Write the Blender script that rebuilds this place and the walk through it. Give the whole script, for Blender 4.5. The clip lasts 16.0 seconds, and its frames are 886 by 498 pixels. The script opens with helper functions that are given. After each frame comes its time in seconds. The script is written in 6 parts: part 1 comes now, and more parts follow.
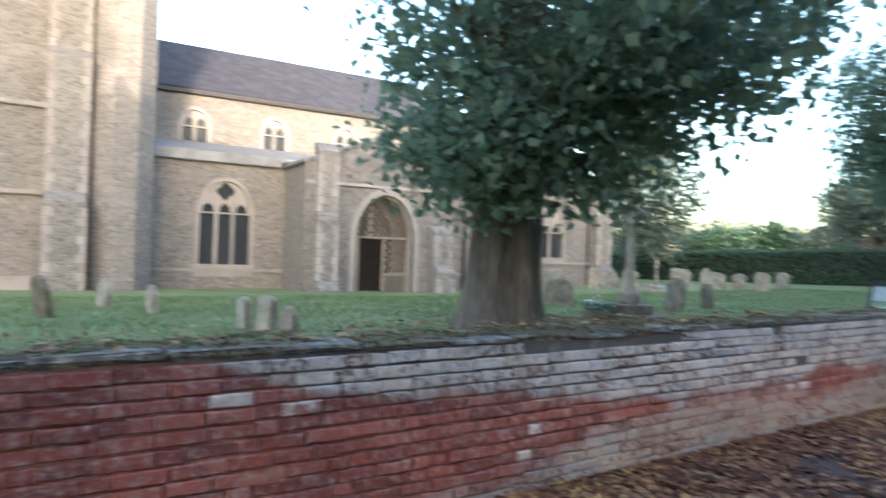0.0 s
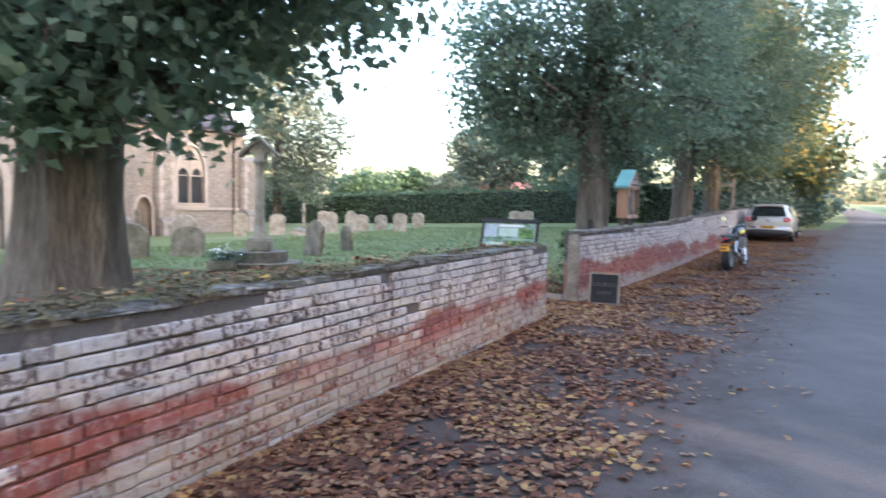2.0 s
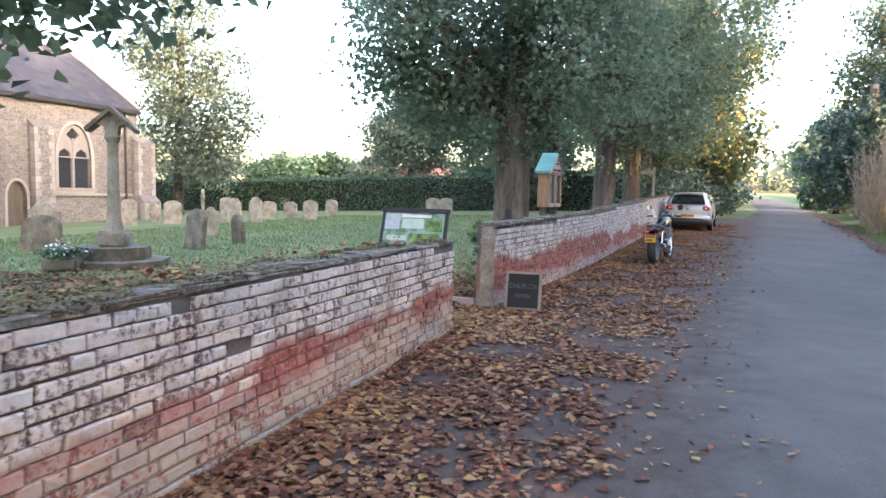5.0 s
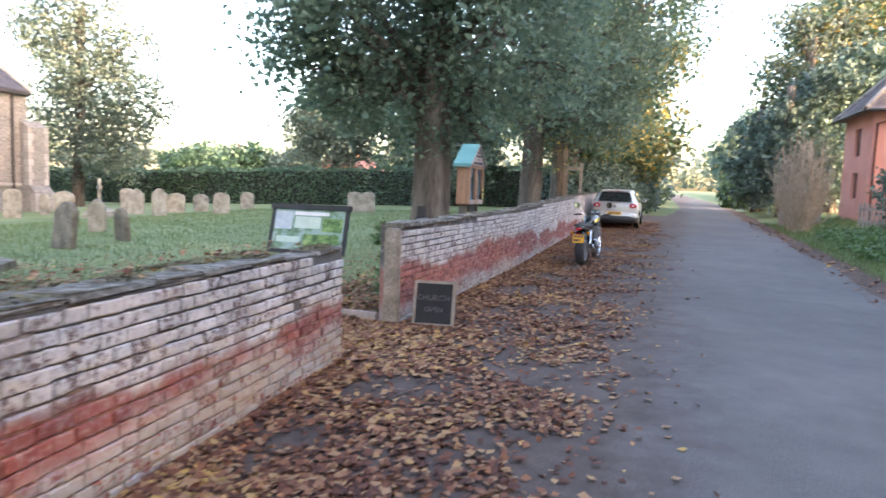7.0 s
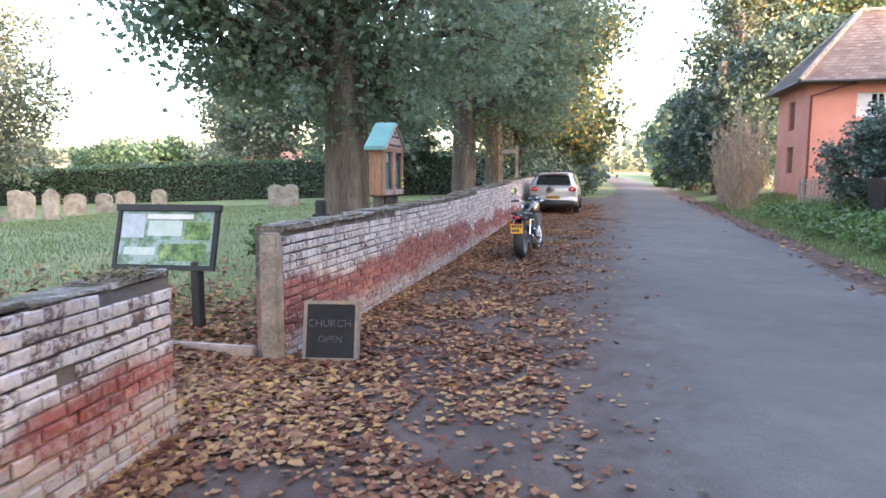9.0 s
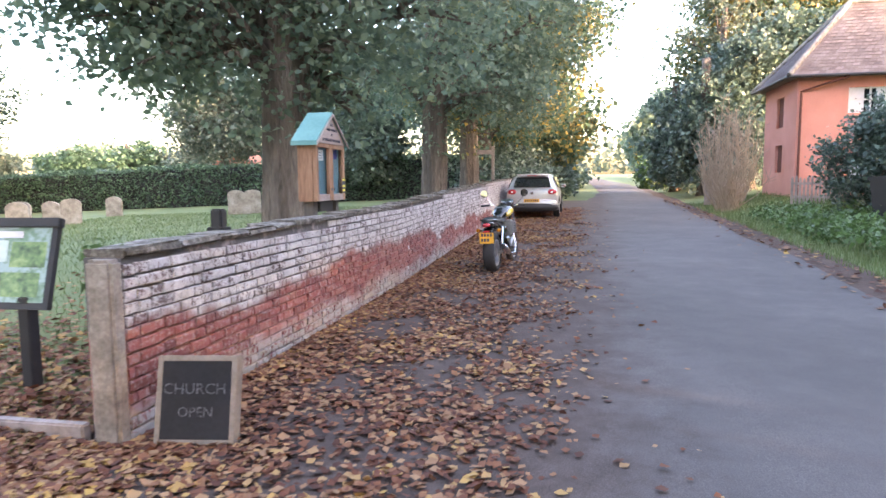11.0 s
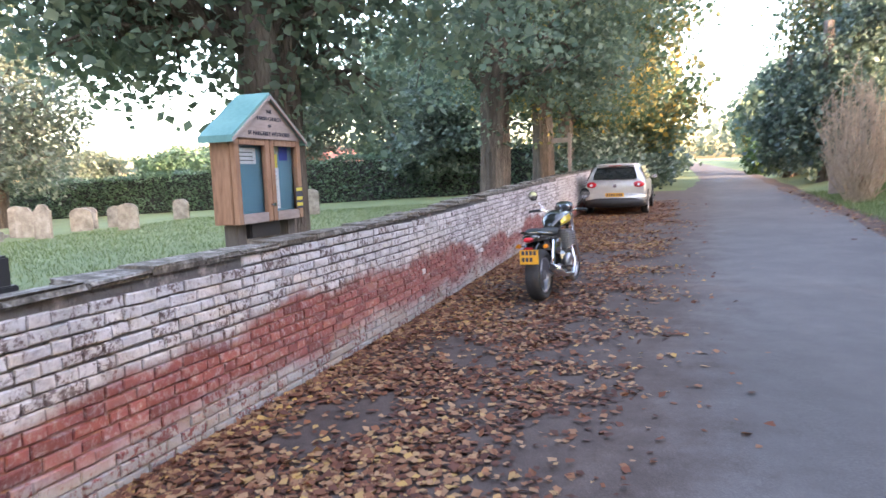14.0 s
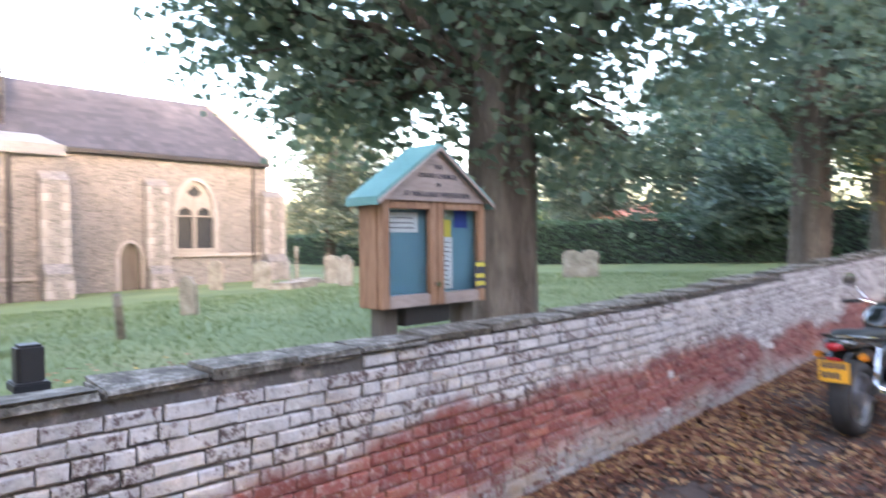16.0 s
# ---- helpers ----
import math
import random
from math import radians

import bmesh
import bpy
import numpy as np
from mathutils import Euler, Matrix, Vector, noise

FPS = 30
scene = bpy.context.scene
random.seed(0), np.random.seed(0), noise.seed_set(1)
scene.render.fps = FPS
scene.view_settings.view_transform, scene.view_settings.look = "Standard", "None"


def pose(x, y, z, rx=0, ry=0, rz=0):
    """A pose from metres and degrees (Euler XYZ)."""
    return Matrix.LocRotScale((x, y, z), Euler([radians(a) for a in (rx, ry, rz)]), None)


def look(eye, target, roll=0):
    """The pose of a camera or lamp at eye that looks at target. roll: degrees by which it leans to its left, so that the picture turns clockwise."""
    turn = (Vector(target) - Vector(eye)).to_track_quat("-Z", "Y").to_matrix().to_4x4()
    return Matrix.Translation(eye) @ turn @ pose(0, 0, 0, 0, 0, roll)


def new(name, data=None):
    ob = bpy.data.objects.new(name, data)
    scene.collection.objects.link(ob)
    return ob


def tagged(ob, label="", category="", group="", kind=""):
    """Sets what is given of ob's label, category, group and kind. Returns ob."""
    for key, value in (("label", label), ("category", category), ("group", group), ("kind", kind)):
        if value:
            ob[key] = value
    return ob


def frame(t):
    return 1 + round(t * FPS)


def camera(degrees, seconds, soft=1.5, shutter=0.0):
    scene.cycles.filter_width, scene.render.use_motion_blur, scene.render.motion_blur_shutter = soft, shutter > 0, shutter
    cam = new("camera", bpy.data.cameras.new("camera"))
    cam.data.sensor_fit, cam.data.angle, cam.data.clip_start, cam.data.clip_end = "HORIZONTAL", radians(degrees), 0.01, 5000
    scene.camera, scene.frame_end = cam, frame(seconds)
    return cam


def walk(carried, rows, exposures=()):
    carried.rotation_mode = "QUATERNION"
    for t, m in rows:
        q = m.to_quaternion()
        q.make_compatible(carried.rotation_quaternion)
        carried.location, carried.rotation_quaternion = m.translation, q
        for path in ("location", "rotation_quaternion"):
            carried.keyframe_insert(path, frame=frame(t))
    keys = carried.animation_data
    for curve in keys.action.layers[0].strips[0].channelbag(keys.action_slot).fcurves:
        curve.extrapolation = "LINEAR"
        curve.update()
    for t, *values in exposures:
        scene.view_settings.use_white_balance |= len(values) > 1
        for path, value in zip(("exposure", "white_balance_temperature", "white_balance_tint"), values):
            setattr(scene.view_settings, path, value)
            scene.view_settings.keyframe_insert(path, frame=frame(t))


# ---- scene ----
cam = camera(68.1, 16.0, shutter=0.5)
PATH = [
    (0, (3.933, -11.152, 1.51), (2.2, -10.154, 1.516), 2.1),
    (0.5, (3.838, -10.908, 1.526), (2.349, -9.575, 1.456), 1.4),
    (1, (3.665, -10.498, 1.504), (2.36, -8.989, 1.365), 0.9),
    (1.5, (3.56, -10.145, 1.484), (2.332, -8.57, 1.37), 2.0),
    (2, (3.344, -9.787, 1.482), (2.324, -8.072, 1.349), 1.1),
    (2.5, (3.218, -9.541, 1.48), (2.319, -7.762, 1.321), 1.3),
    (3, (3.193, -9.252, 1.479), (2.253, -7.494, 1.314), 1.8),
    (3.5, (3.11, -8.998, 1.498), (2.31, -7.172, 1.339), 1.3),
    (5.8, (2.729, -7.555, 1.485), (1.885, -5.751, 1.303), 1.6),
    (6, (2.704, -7.431, 1.501), (1.786, -5.663, 1.324), 1.5),
    (6.5, (2.693, -7.131, 1.491), (1.874, -5.317, 1.3), 1.8),
    (7, (2.654, -6.724, 1.507), (2.04, -4.829, 1.328), 2.1),
    (7.5, (2.62, -6.266, 1.522), (2.083, -4.347, 1.357), 2.7),
    (8, (2.557, -5.843, 1.508), (2.157, -3.894, 1.311), 2.0),
    (8.2, (2.492, -5.645, 1.504), (2.107, -3.693, 1.298), 1.3),
    (10.3, (2.445, -3.856, 1.503), (1.929, -1.934, 1.3), -1.5),
    (10.5, (2.455, -3.668, 1.503), (1.961, -1.737, 1.342), -1.5),
    (11, (2.477, -3.241, 1.474), (2.088, -1.289, 1.275), -0.5),
    (11.5, (2.569, -2.799, 1.47), (2.146, -0.855, 1.267), -1.9),
    (12, (2.678, -2.381, 1.49), (2.227, -0.447, 1.25), -0.3),
    (12.5, (2.716, -1.931, 1.5), (2.286, 0.011, 1.289), -1.2),
    (13, (2.751, -1.391, 1.561), (2.141, 0.496, 1.302), -0.3),
    (13.5, (2.814, -1.024, 1.584), (2.123, 0.842, 1.378), 0.6),
    (14, (2.767, -0.542, 1.595), (2.098, 1.329, 1.374), -2.1),
    (14.5, (2.832, -0.149, 1.596), (1.925, 1.613, 1.33), -1.9),
    (15, (2.795, 0.257, 1.592), (1.821, 1.982, 1.314), -0.6),
    (15.5, (2.712, 0.714, 1.651), (1.589, 2.36, 1.476), -1.8),
    (16, (2.68, 1.082, 1.697), (1.256, 2.486, 1.667), -0.4),
]
walk(cam, [(t, look(eye, target, roll)) for t, eye, target, roll in PATH], exposures=[(0, 3.32, 5650, 11), (1.2, 3.85, 5850, 18), (3, 3.9, 6200, 22), (8, 4.08, 6400, 25), (12, 4.36, 6700, 30), (16, 4.2, 6350, 26)])


# world, sun, exposure
SUN_ELEV, SUN_AZ = radians(8), (0.93, -0.37)
world = bpy.data.worlds.new("sky")
scene.world = world
world.use_nodes = True
wn, wl = world.node_tree.nodes, world.node_tree.links
sky = wn.new("ShaderNodeTexSky")
sky.sky_type, sky.sun_disc = "NISHITA", False
sky.sun_elevation = SUN_ELEV
sky.sun_rotation = math.atan2(SUN_AZ[0], SUN_AZ[1])
sky.dust_density, sky.air_density, sky.ozone_density = 3.5, 1.0, 1.0
wl.new(sky.outputs[0], wn["Background"].inputs[0])
wn["Background"].inputs[1].default_value = 0.15
sun = new("sun", bpy.data.lights.new("sun", "SUN"))
sun.data.energy, sun.data.angle, sun.data.color = 1.05, radians(0.6), (1.0, 0.78, 0.54)
sun.matrix_world = look(Vector((SUN_AZ[0], SUN_AZ[1], math.tan(SUN_ELEV))) * 50, (0, 0, 0))


# materials
def node_mat(name):
    m = bpy.data.materials.new(name)
    m.use_nodes = True
    return m, m.node_tree.nodes, m.node_tree.links, m.node_tree.nodes["Principled BSDF"]


def noise_tex(n, l, vec, scale, detail=4.0, rough=0.55):
    t = n.new("ShaderNodeTexNoise")
    t.inputs["Scale"].default_value, t.inputs["Detail"].default_value = scale, detail
    t.inputs["Roughness"].default_value = rough
    if vec:
        l.new(vec, t.inputs["Vector"])
    return t.outputs["Fac"]


def ramp(n, l, fac, stops):
    r = n.new("ShaderNodeValToRGB")
    while len(r.color_ramp.elements) < len(stops):
        r.color_ramp.elements.new(0.5)
    for e, (p, c) in zip(r.color_ramp.elements, stops):
        e.position, e.color = p, (*c, 1)
    l.new(fac, r.inputs[0])
    return r.outputs[0]


def mixc(n, l, fac, a, b, mode="MIX"):
    m = n.new("ShaderNodeMix")
    m.data_type, m.blend_type = "RGBA", mode
    for s, v in ((m.inputs[0], fac), (m.inputs[6], a), (m.inputs[7], b)):
        if isinstance(v, (int, float)):
            s.default_value = v
        elif isinstance(v, tuple):
            s.default_value = (*v, 1)
        else:
            l.new(v, s)
    return m.outputs[2]


def calc(n, l, op, a, b=0.0, c=None):
    m = n.new("ShaderNodeMath")
    m.operation = op
    for s, v in zip(m.inputs, (a, b, c)):
        if v is None:
            continue
        if isinstance(v, (int, float)):
            s.default_value = v
        else:
            l.new(v, s)
    return m.outputs[0]


def step_between(n, l, v, lo, hi):
    m = n.new("ShaderNodeMapRange")
    m.interpolation_type = "SMOOTHSTEP"
    l.new(v, m.inputs[0])
    m.inputs[1].default_value, m.inputs[2].default_value = lo, hi
    return m.outputs[0]


def bump(n, l, p, height, strength, dist=0.02):
    b = n.new("ShaderNodeBump")
    b.inputs["Strength"].default_value, b.inputs["Distance"].default_value = strength, dist
    l.new(height, b.inputs["Height"])
    l.new(b.outputs[0], p.inputs["Normal"])


def position(n):
    return n.new("ShaderNodeNewGeometry").outputs["Position"]


def rough_mat(name, stops, scale, rough=0.85, fine=60.0, bumps=0.4, metal=0.0, dist=0.01, rand=0.0, stretch=None, coat=0.0):
    """A surface whose colour runs through stops by a broad noise, broken by a fine one."""
    m, n, l, p = node_mat(name)
    vec = position(n)
    if stretch:
        mp = n.new("ShaderNodeMapping")
        mp.inputs["Scale"].default_value = stretch
        l.new(vec, mp.inputs["Vector"])
        vec = mp.outputs[0]
    a, b = noise_tex(n, l, vec, scale), noise_tex(n, l, vec, fine, 3.0)
    f = calc(n, l, "ADD", calc(n, l, "MULTIPLY", a, 0.65), calc(n, l, "MULTIPLY", b, 0.35))
    if rand:
        g = n.new("ShaderNodeNewGeometry").outputs["Random Per Island"]
        o = n.new("ShaderNodeObjectInfo").outputs["Random"]
        r = calc(n, l, "FRACT", calc(n, l, "ADD", g, o))
        f = calc(n, l, "ADD", calc(n, l, "MULTIPLY", f, 1 - rand), calc(n, l, "MULTIPLY", r, rand))
    l.new(ramp(n, l, f, stops), p.inputs["Base Color"])
    p.inputs["Roughness"].default_value, p.inputs["Metallic"].default_value = rough, metal
    p.inputs["Coat Weight"].default_value = coat
    if bumps:
        bump(n, l, p, b, bumps, dist)
    return m


def plain(name, c, rough=0.5, metal=0.0, coat=0.0):
    lo = tuple(v * 0.8 for v in c)
    return rough_mat(name, [(0.3, lo), (0.7, c)], 6.0, rough, 40.0, 0.05, metal, 0.002, coat=coat)


def brick_mat(name, dim=1.0):
    m, n, l, p = node_mat(name)
    vec = position(n)
    sep = n.new("ShaderNodeSeparateXYZ")
    l.new(vec, sep.inputs[0])
    z, y = sep.outputs[2], sep.outputs[1]
    patchy = noise_tex(n, l, vec, 1.1, 3.0)
    broad, mid, fine = noise_tex(n, l, vec, 0.55, 2.0), noise_tex(n, l, vec, 3.2, 6.0, 0.65), noise_tex(n, l, vec, 38.0, 5.0, 0.7)
    speck = noise_tex(n, l, vec, 24.0, 6.0, 0.75)
    g = n.new("ShaderNodeNewGeometry").outputs["Random Per Island"]
    o = n.new("ShaderNodeObjectInfo").outputs["Random"]
    r = calc(n, l, "FRACT", calc(n, l, "ADD", g, o))
    wob = calc(n, l, "ADD", calc(n, l, "MULTIPLY_ADD", broad, 1.0, -0.5), calc(n, l, "MULTIPLY_ADD", mid, 0.4, -0.2))
    near = calc(n, l, "MULTIPLY", step_between(n, l, y, -9.5, -7.5), calc(n, l, "SUBTRACT", 1.0, step_between(n, l, y, -1.7, -1.6)))
    top = calc(n, l, "ADD", calc(n, l, "SUBTRACT", calc(n, l, "MULTIPLY_ADD", near, 0.07, z), 0.64), calc(n, l, "MULTIPLY", wob, 0.75))
    low = calc(n, l, "ADD", calc(n, l, "SUBTRACT", calc(n, l, "MULTIPLY_ADD", near, 0.09, 0.24), z), calc(n, l, "MULTIPLY", wob, 0.65))
    raw = calc(n, l, "SUBTRACT", 1.0, step_between(n, l, calc(n, l, "ADD", y, calc(n, l, "MULTIPLY", z, 0.9)), -10.1, -9.0))
    top = calc(n, l, "MULTIPLY_ADD", raw, -0.5, top)
    low = calc(n, l, "MULTIPLY_ADD", raw, -0.3, low)
    w1, w2 = step_between(n, l, top, -0.07, 0.08), step_between(n, l, low, -0.09, 0.12)
    white = calc(n, l, "MAXIMUM", w1, calc(n, l, "MULTIPLY", w2, 0.92))
    stray = step_between(n, l, calc(n, l, "ADD", r, calc(n, l, "MULTIPLY", mid, 0.1)), 1.035, 1.04)
    white = calc(n, l, "MAXIMUM", white, stray)
    peel = step_between(n, l, calc(n, l, "ADD", calc(n, l, "MULTIPLY", speck, 0.85), calc(n, l, "MULTIPLY", r, 0.12)), 0.37, 0.48)
    haze = calc(n, l, "MULTIPLY", step_between(n, l, speck, 0.46, 0.7), 0.5)
    fac = calc(n, l, "MAXIMUM", calc(n, l, "MULTIPLY", white, peel), haze)
    red = ramp(n, l, calc(n, l, "ADD", calc(n, l, "MULTIPLY", r, 0.7), calc(n, l, "MULTIPLY", fine, 0.3)),
               [(0.1, (0.125, 0.036, 0.033)), (0.45, (0.205, 0.058, 0.05)), (0.75, (0.26, 0.085, 0.072)), (1.0, (0.24, 0.13, 0.11))])
    bare = mixc(n, l, calc(n, l, "MULTIPLY", w1, 0.75), red, (0.12, 0.105, 0.1))
    lime = ramp(n, l, calc(n, l, "ADD", calc(n, l, "MULTIPLY", mid, 0.6), calc(n, l, "MULTIPLY", fine, 0.4)),
                [(0.32, (0.24, 0.22, 0.22)), (0.48, (0.45, 0.425, 0.42)), (0.66, (0.66, 0.635, 0.635))])
    tan = calc(n, l, "MULTIPLY", step_between(n, l, patchy, 0.5, 0.62), calc(n, l, "SUBTRACT", 1.0, w1))
    lime = mixc(n, l, calc(n, l, "MULTIPLY", tan, 0.3), mixc(n, l, calc(n, l, "MULTIPLY", w2, 0.6), lime, (0.22, 0.217, 0.2)), (0.36, 0.27, 0.18))
    col = mixc(n, l, fac, bare, lime)
    if dim < 1:
        open_joint = calc(n, l, "MULTIPLY", w1, step_between(n, l, mid, 0.3, 0.46))
        col = mixc(n, l, open_joint, mixc(n, l, 0.35, col, (0.3, 0.2, 0.17)), mixc(n, l, 0.85, col, (0.035, 0.032, 0.03)))
    l.new(col, p.inputs["Base Color"])
    p.inputs["Roughness"].default_value = 0.9
    bump(n, l, p, calc(n, l, "ADD", calc(n, l, "MULTIPLY", fac, 0.4), speck), 0.55, 0.008)
    return m


def stone_mat(name, stops, cell=3.2, joint=0.5):
    """Random rubble: stones of a hand's breadth with lime between them."""
    m, n, l, p = node_mat(name)
    vec = position(n)
    mp = n.new("ShaderNodeMapping")
    mp.inputs["Scale"].default_value = (1, 1, 1.9)
    l.new(vec, mp.inputs["Vector"])
    v = n.new("ShaderNodeTexVoronoi")
    v.inputs["Scale"].default_value = cell
    l.new(mp.outputs[0], v.inputs["Vector"])
    e = n.new("ShaderNodeTexVoronoi")
    e.feature = "DISTANCE_TO_EDGE"
    e.inputs["Scale"].default_value = cell
    l.new(mp.outputs[0], e.inputs["Vector"])
    bw = n.new("ShaderNodeRGBToBW")
    l.new(v.outputs["Color"], bw.inputs[0])
    broad, fine = noise_tex(n, l, vec, 0.7), noise_tex(n, l, vec, 22.0)
    f = calc(n, l, "ADD", calc(n, l, "MULTIPLY", bw.outputs[0], 0.4), calc(n, l, "ADD", calc(n, l, "MULTIPLY", broad, 0.4), calc(n, l, "MULTIPLY", fine, 0.2)))
    col = ramp(n, l, f, stops)
    j = step_between(n, l, e.outputs["Distance"], 0.0, 0.09)
    l.new(mixc(n, l, j, mixc(n, l, joint, col, (0.47, 0.42, 0.35)), col), p.inputs["Base Color"])
    p.inputs["Roughness"].default_value = 0.92
    bump(n, l, p, calc(n, l, "ADD", j, fine), 0.6, 0.03)
    return m


def leaf_mat(name, stops, through_light=0.35, rough=0.4):
    m, n, l, p = node_mat(name)
    g = n.new("ShaderNodeNewGeometry").outputs["Random Per Island"]
    broad = noise_tex(n, l, position(n), 0.45, 3.0)
    f = calc(n, l, "ADD", calc(n, l, "MULTIPLY", g, 0.5), calc(n, l, "MULTIPLY", broad, 0.5))
    col = ramp(n, l, f, stops)
    l.new(col, p.inputs["Base Color"])
    p.inputs["Roughness"].default_value = rough
    t = n.new("ShaderNodeBsdfTranslucent")
    l.new(col, t.inputs[0])
    mx = n.new("ShaderNodeMixShader")
    mx.inputs[0].default_value = through_light
    l.new(p.outputs[0], mx.inputs[1])
    l.new(t.outputs[0], mx.inputs[2])
    l.new(mx.outputs[0], n["Material Output"].inputs[0])
    return m


def glass_mat(name, tint=(0.9, 0.95, 0.95)):
    m, n, l, p = node_mat(name)
    p.inputs["Base Color"].default_value = (*tint, 1)
    p.inputs["Transmission Weight"].default_value = 1.0
    p.inputs["Roughness"].default_value = 0.03
    p.inputs["IOR"].default_value = 1.1
    return m


def asphalt_mat():
    """Grey asphalt with fine chippings, that wears into earth towards the leafy edge."""
    m, n, l, p = node_mat("asphalt")
    vec = position(n)
    sep = n.new("ShaderNodeSeparateXYZ")
    l.new(vec, sep.inputs[0])
    broad, mid, grit = noise_tex(n, l, vec, 0.35, 3.0), noise_tex(n, l, vec, 2.4, 6.0, 0.7), noise_tex(n, l, vec, 120.0, 2.0)
    f = calc(n, l, "ADD", calc(n, l, "MULTIPLY", broad, 0.3), calc(n, l, "ADD", calc(n, l, "MULTIPLY", mid, 0.25), calc(n, l, "MULTIPLY", grit, 0.45)))
    grey = ramp(n, l, f, [(0.34, (0.05, 0.043, 0.04)), (0.5, (0.089, 0.077, 0.073)), (0.66, (0.15, 0.13, 0.122))])
    soil = ramp(n, l, calc(n, l, "ADD", calc(n, l, "MULTIPLY", mid, 0.5), calc(n, l, "MULTIPLY", grit, 0.5)), [(0.34, (0.036, 0.023, 0.018)), (0.5, (0.07, 0.047, 0.038)), (0.66, (0.125, 0.088, 0.07))])
    e = calc(n, l, "SUBTRACT", sep.outputs[0], calc(n, l, "MULTIPLY", calc(n, l, "MAXIMUM", sep.outputs[1], 0.0), 0.045))
    e = calc(n, l, "ADD", e, calc(n, l, "MULTIPLY_ADD", mid, 1.5, -0.75))
    l.new(mixc(n, l, step_between(n, l, e, 2.25, 3.3), soil, grey), p.inputs["Base Color"])
    p.inputs["Roughness"].default_value = 0.85
    bump(n, l, p, grit, 0.35, 0.004)
    return m


M = {}
M["brick"] = brick_mat("limewashed_brick")
M["mortar"] = brick_mat("limewashed_mortar", 0.6)
M["coping"] = rough_mat("mossy_coping", [(0.34, (0.05, 0.045, 0.035)), (0.5, (0.13, 0.115, 0.095)), (0.66, (0.34, 0.315, 0.28))], 11, 0.95, 45, 1.0)
M["moss"] = rough_mat("moss", [(0.3, (0.07, 0.055, 0.035)), (0.5, (0.15, 0.125, 0.07)), (0.7, (0.25, 0.22, 0.11))], 5, 0.95, 60, 0.8)
M["asphalt"] = asphalt_mat()
M["dirt"] = rough_mat("dirt_verge", [(0.3, (0.042, 0.024, 0.017)), (0.55, (0.088, 0.051, 0.036)), (0.75, (0.17, 0.11, 0.08))], 1.2, 0.95, 70, 0.6)
M["grass_ground"] = rough_mat("grass_ground", [(0.3, (0.085, 0.105, 0.04)), (0.5, (0.125, 0.165, 0.058)), (0.72, (0.19, 0.2, 0.085))], 0.4, 0.95, 25, 0.7)
M["blade"] = leaf_mat("grass_blade", [(0.2, (0.09, 0.125, 0.042)), (0.6, (0.135, 0.185, 0.06)), (0.9, (0.21, 0.22, 0.1))], 0.3)
M["field"] = rough_mat("stubble_field", [(0.3, (0.4, 0.27, 0.09)), (0.7, (0.55, 0.4, 0.15))], 0.05, 0.95, 3, 0.2)
M["bark"] = rough_mat("lime_bark", [(0.3, (0.045, 0.036, 0.028)), (0.5, (0.13, 0.105, 0.085)), (0.72, (0.25, 0.21, 0.17))], 3.5, 0.95, 22, 1.0, dist=0.09, stretch=(1, 1, 0.2))
M["twig"] = rough_mat("pale_twig", [(0.3, (0.26, 0.19, 0.14)), (0.7, (0.48, 0.38, 0.29))], 6, 0.9, 40, 0.2)
M["leaf"] = leaf_mat("lime_leaf", [(0.15, (0.1, 0.155, 0.118)), (0.5, (0.165, 0.235, 0.168)), (0.8, (0.245, 0.305, 0.19)), (0.97, (0.454, 0.343, 0.097))], 0.58)
M["leaf_turning"] = leaf_mat("turning_leaf", [(0.25, (0.06, 0.12, 0.075)), (0.5, (0.12, 0.185, 0.1)), (0.64, (0.24, 0.24, 0.11)), (0.8, (0.6, 0.4, 0.08))], 0.5)
M["leaf_grey"] = leaf_mat("thin_grey_leaf", [(0.2, (0.075, 0.11, 0.085)), (0.6, (0.16, 0.2, 0.145)), (0.9, (0.27, 0.26, 0.17))])
M["leaf_dark"] = leaf_mat("dark_evergreen_leaf", [(0.2, (0.048, 0.076, 0.063)), (0.6, (0.109, 0.164, 0.120)), (0.9, (0.217, 0.273, 0.192))], 0.25)
M["hedge"] = leaf_mat("hedge_leaf", [(0.2, (0.04, 0.075, 0.045)), (0.6, (0.085, 0.155, 0.085)), (0.9, (0.15, 0.23, 0.13))], 0.3)
M["ivy"] = leaf_mat("ivy", [(0.2, (0.05, 0.1, 0.03)), (0.7, (0.12, 0.2, 0.06))], 0.3)
M["fallen"] = leaf_mat("fallen_leaf", [(0.26, (0.07, 0.025, 0.015)), (0.42, (0.15, 0.05, 0.025)), (0.54, (0.23, 0.098, 0.045)), (0.67, (0.33, 0.19, 0.1)), (0.85, (0.5, 0.3, 0.06))], 0.1, 0.8)
M["rubble"] = stone_mat("flint_rubble", [(0.25, (0.115, 0.105, 0.1)), (0.5, (0.165, 0.152, 0.145)), (0.75, (0.23, 0.215, 0.205))], 4.6, 0.35)
M["ashlar"] = rough_mat("pale_ashlar", [(0.3, (0.208, 0.190, 0.175)), (0.55, (0.300, 0.275, 0.258)), (0.75, (0.367, 0.343, 0.331))], 1.6, 0.9, 24, 0.3, rand=0.25)
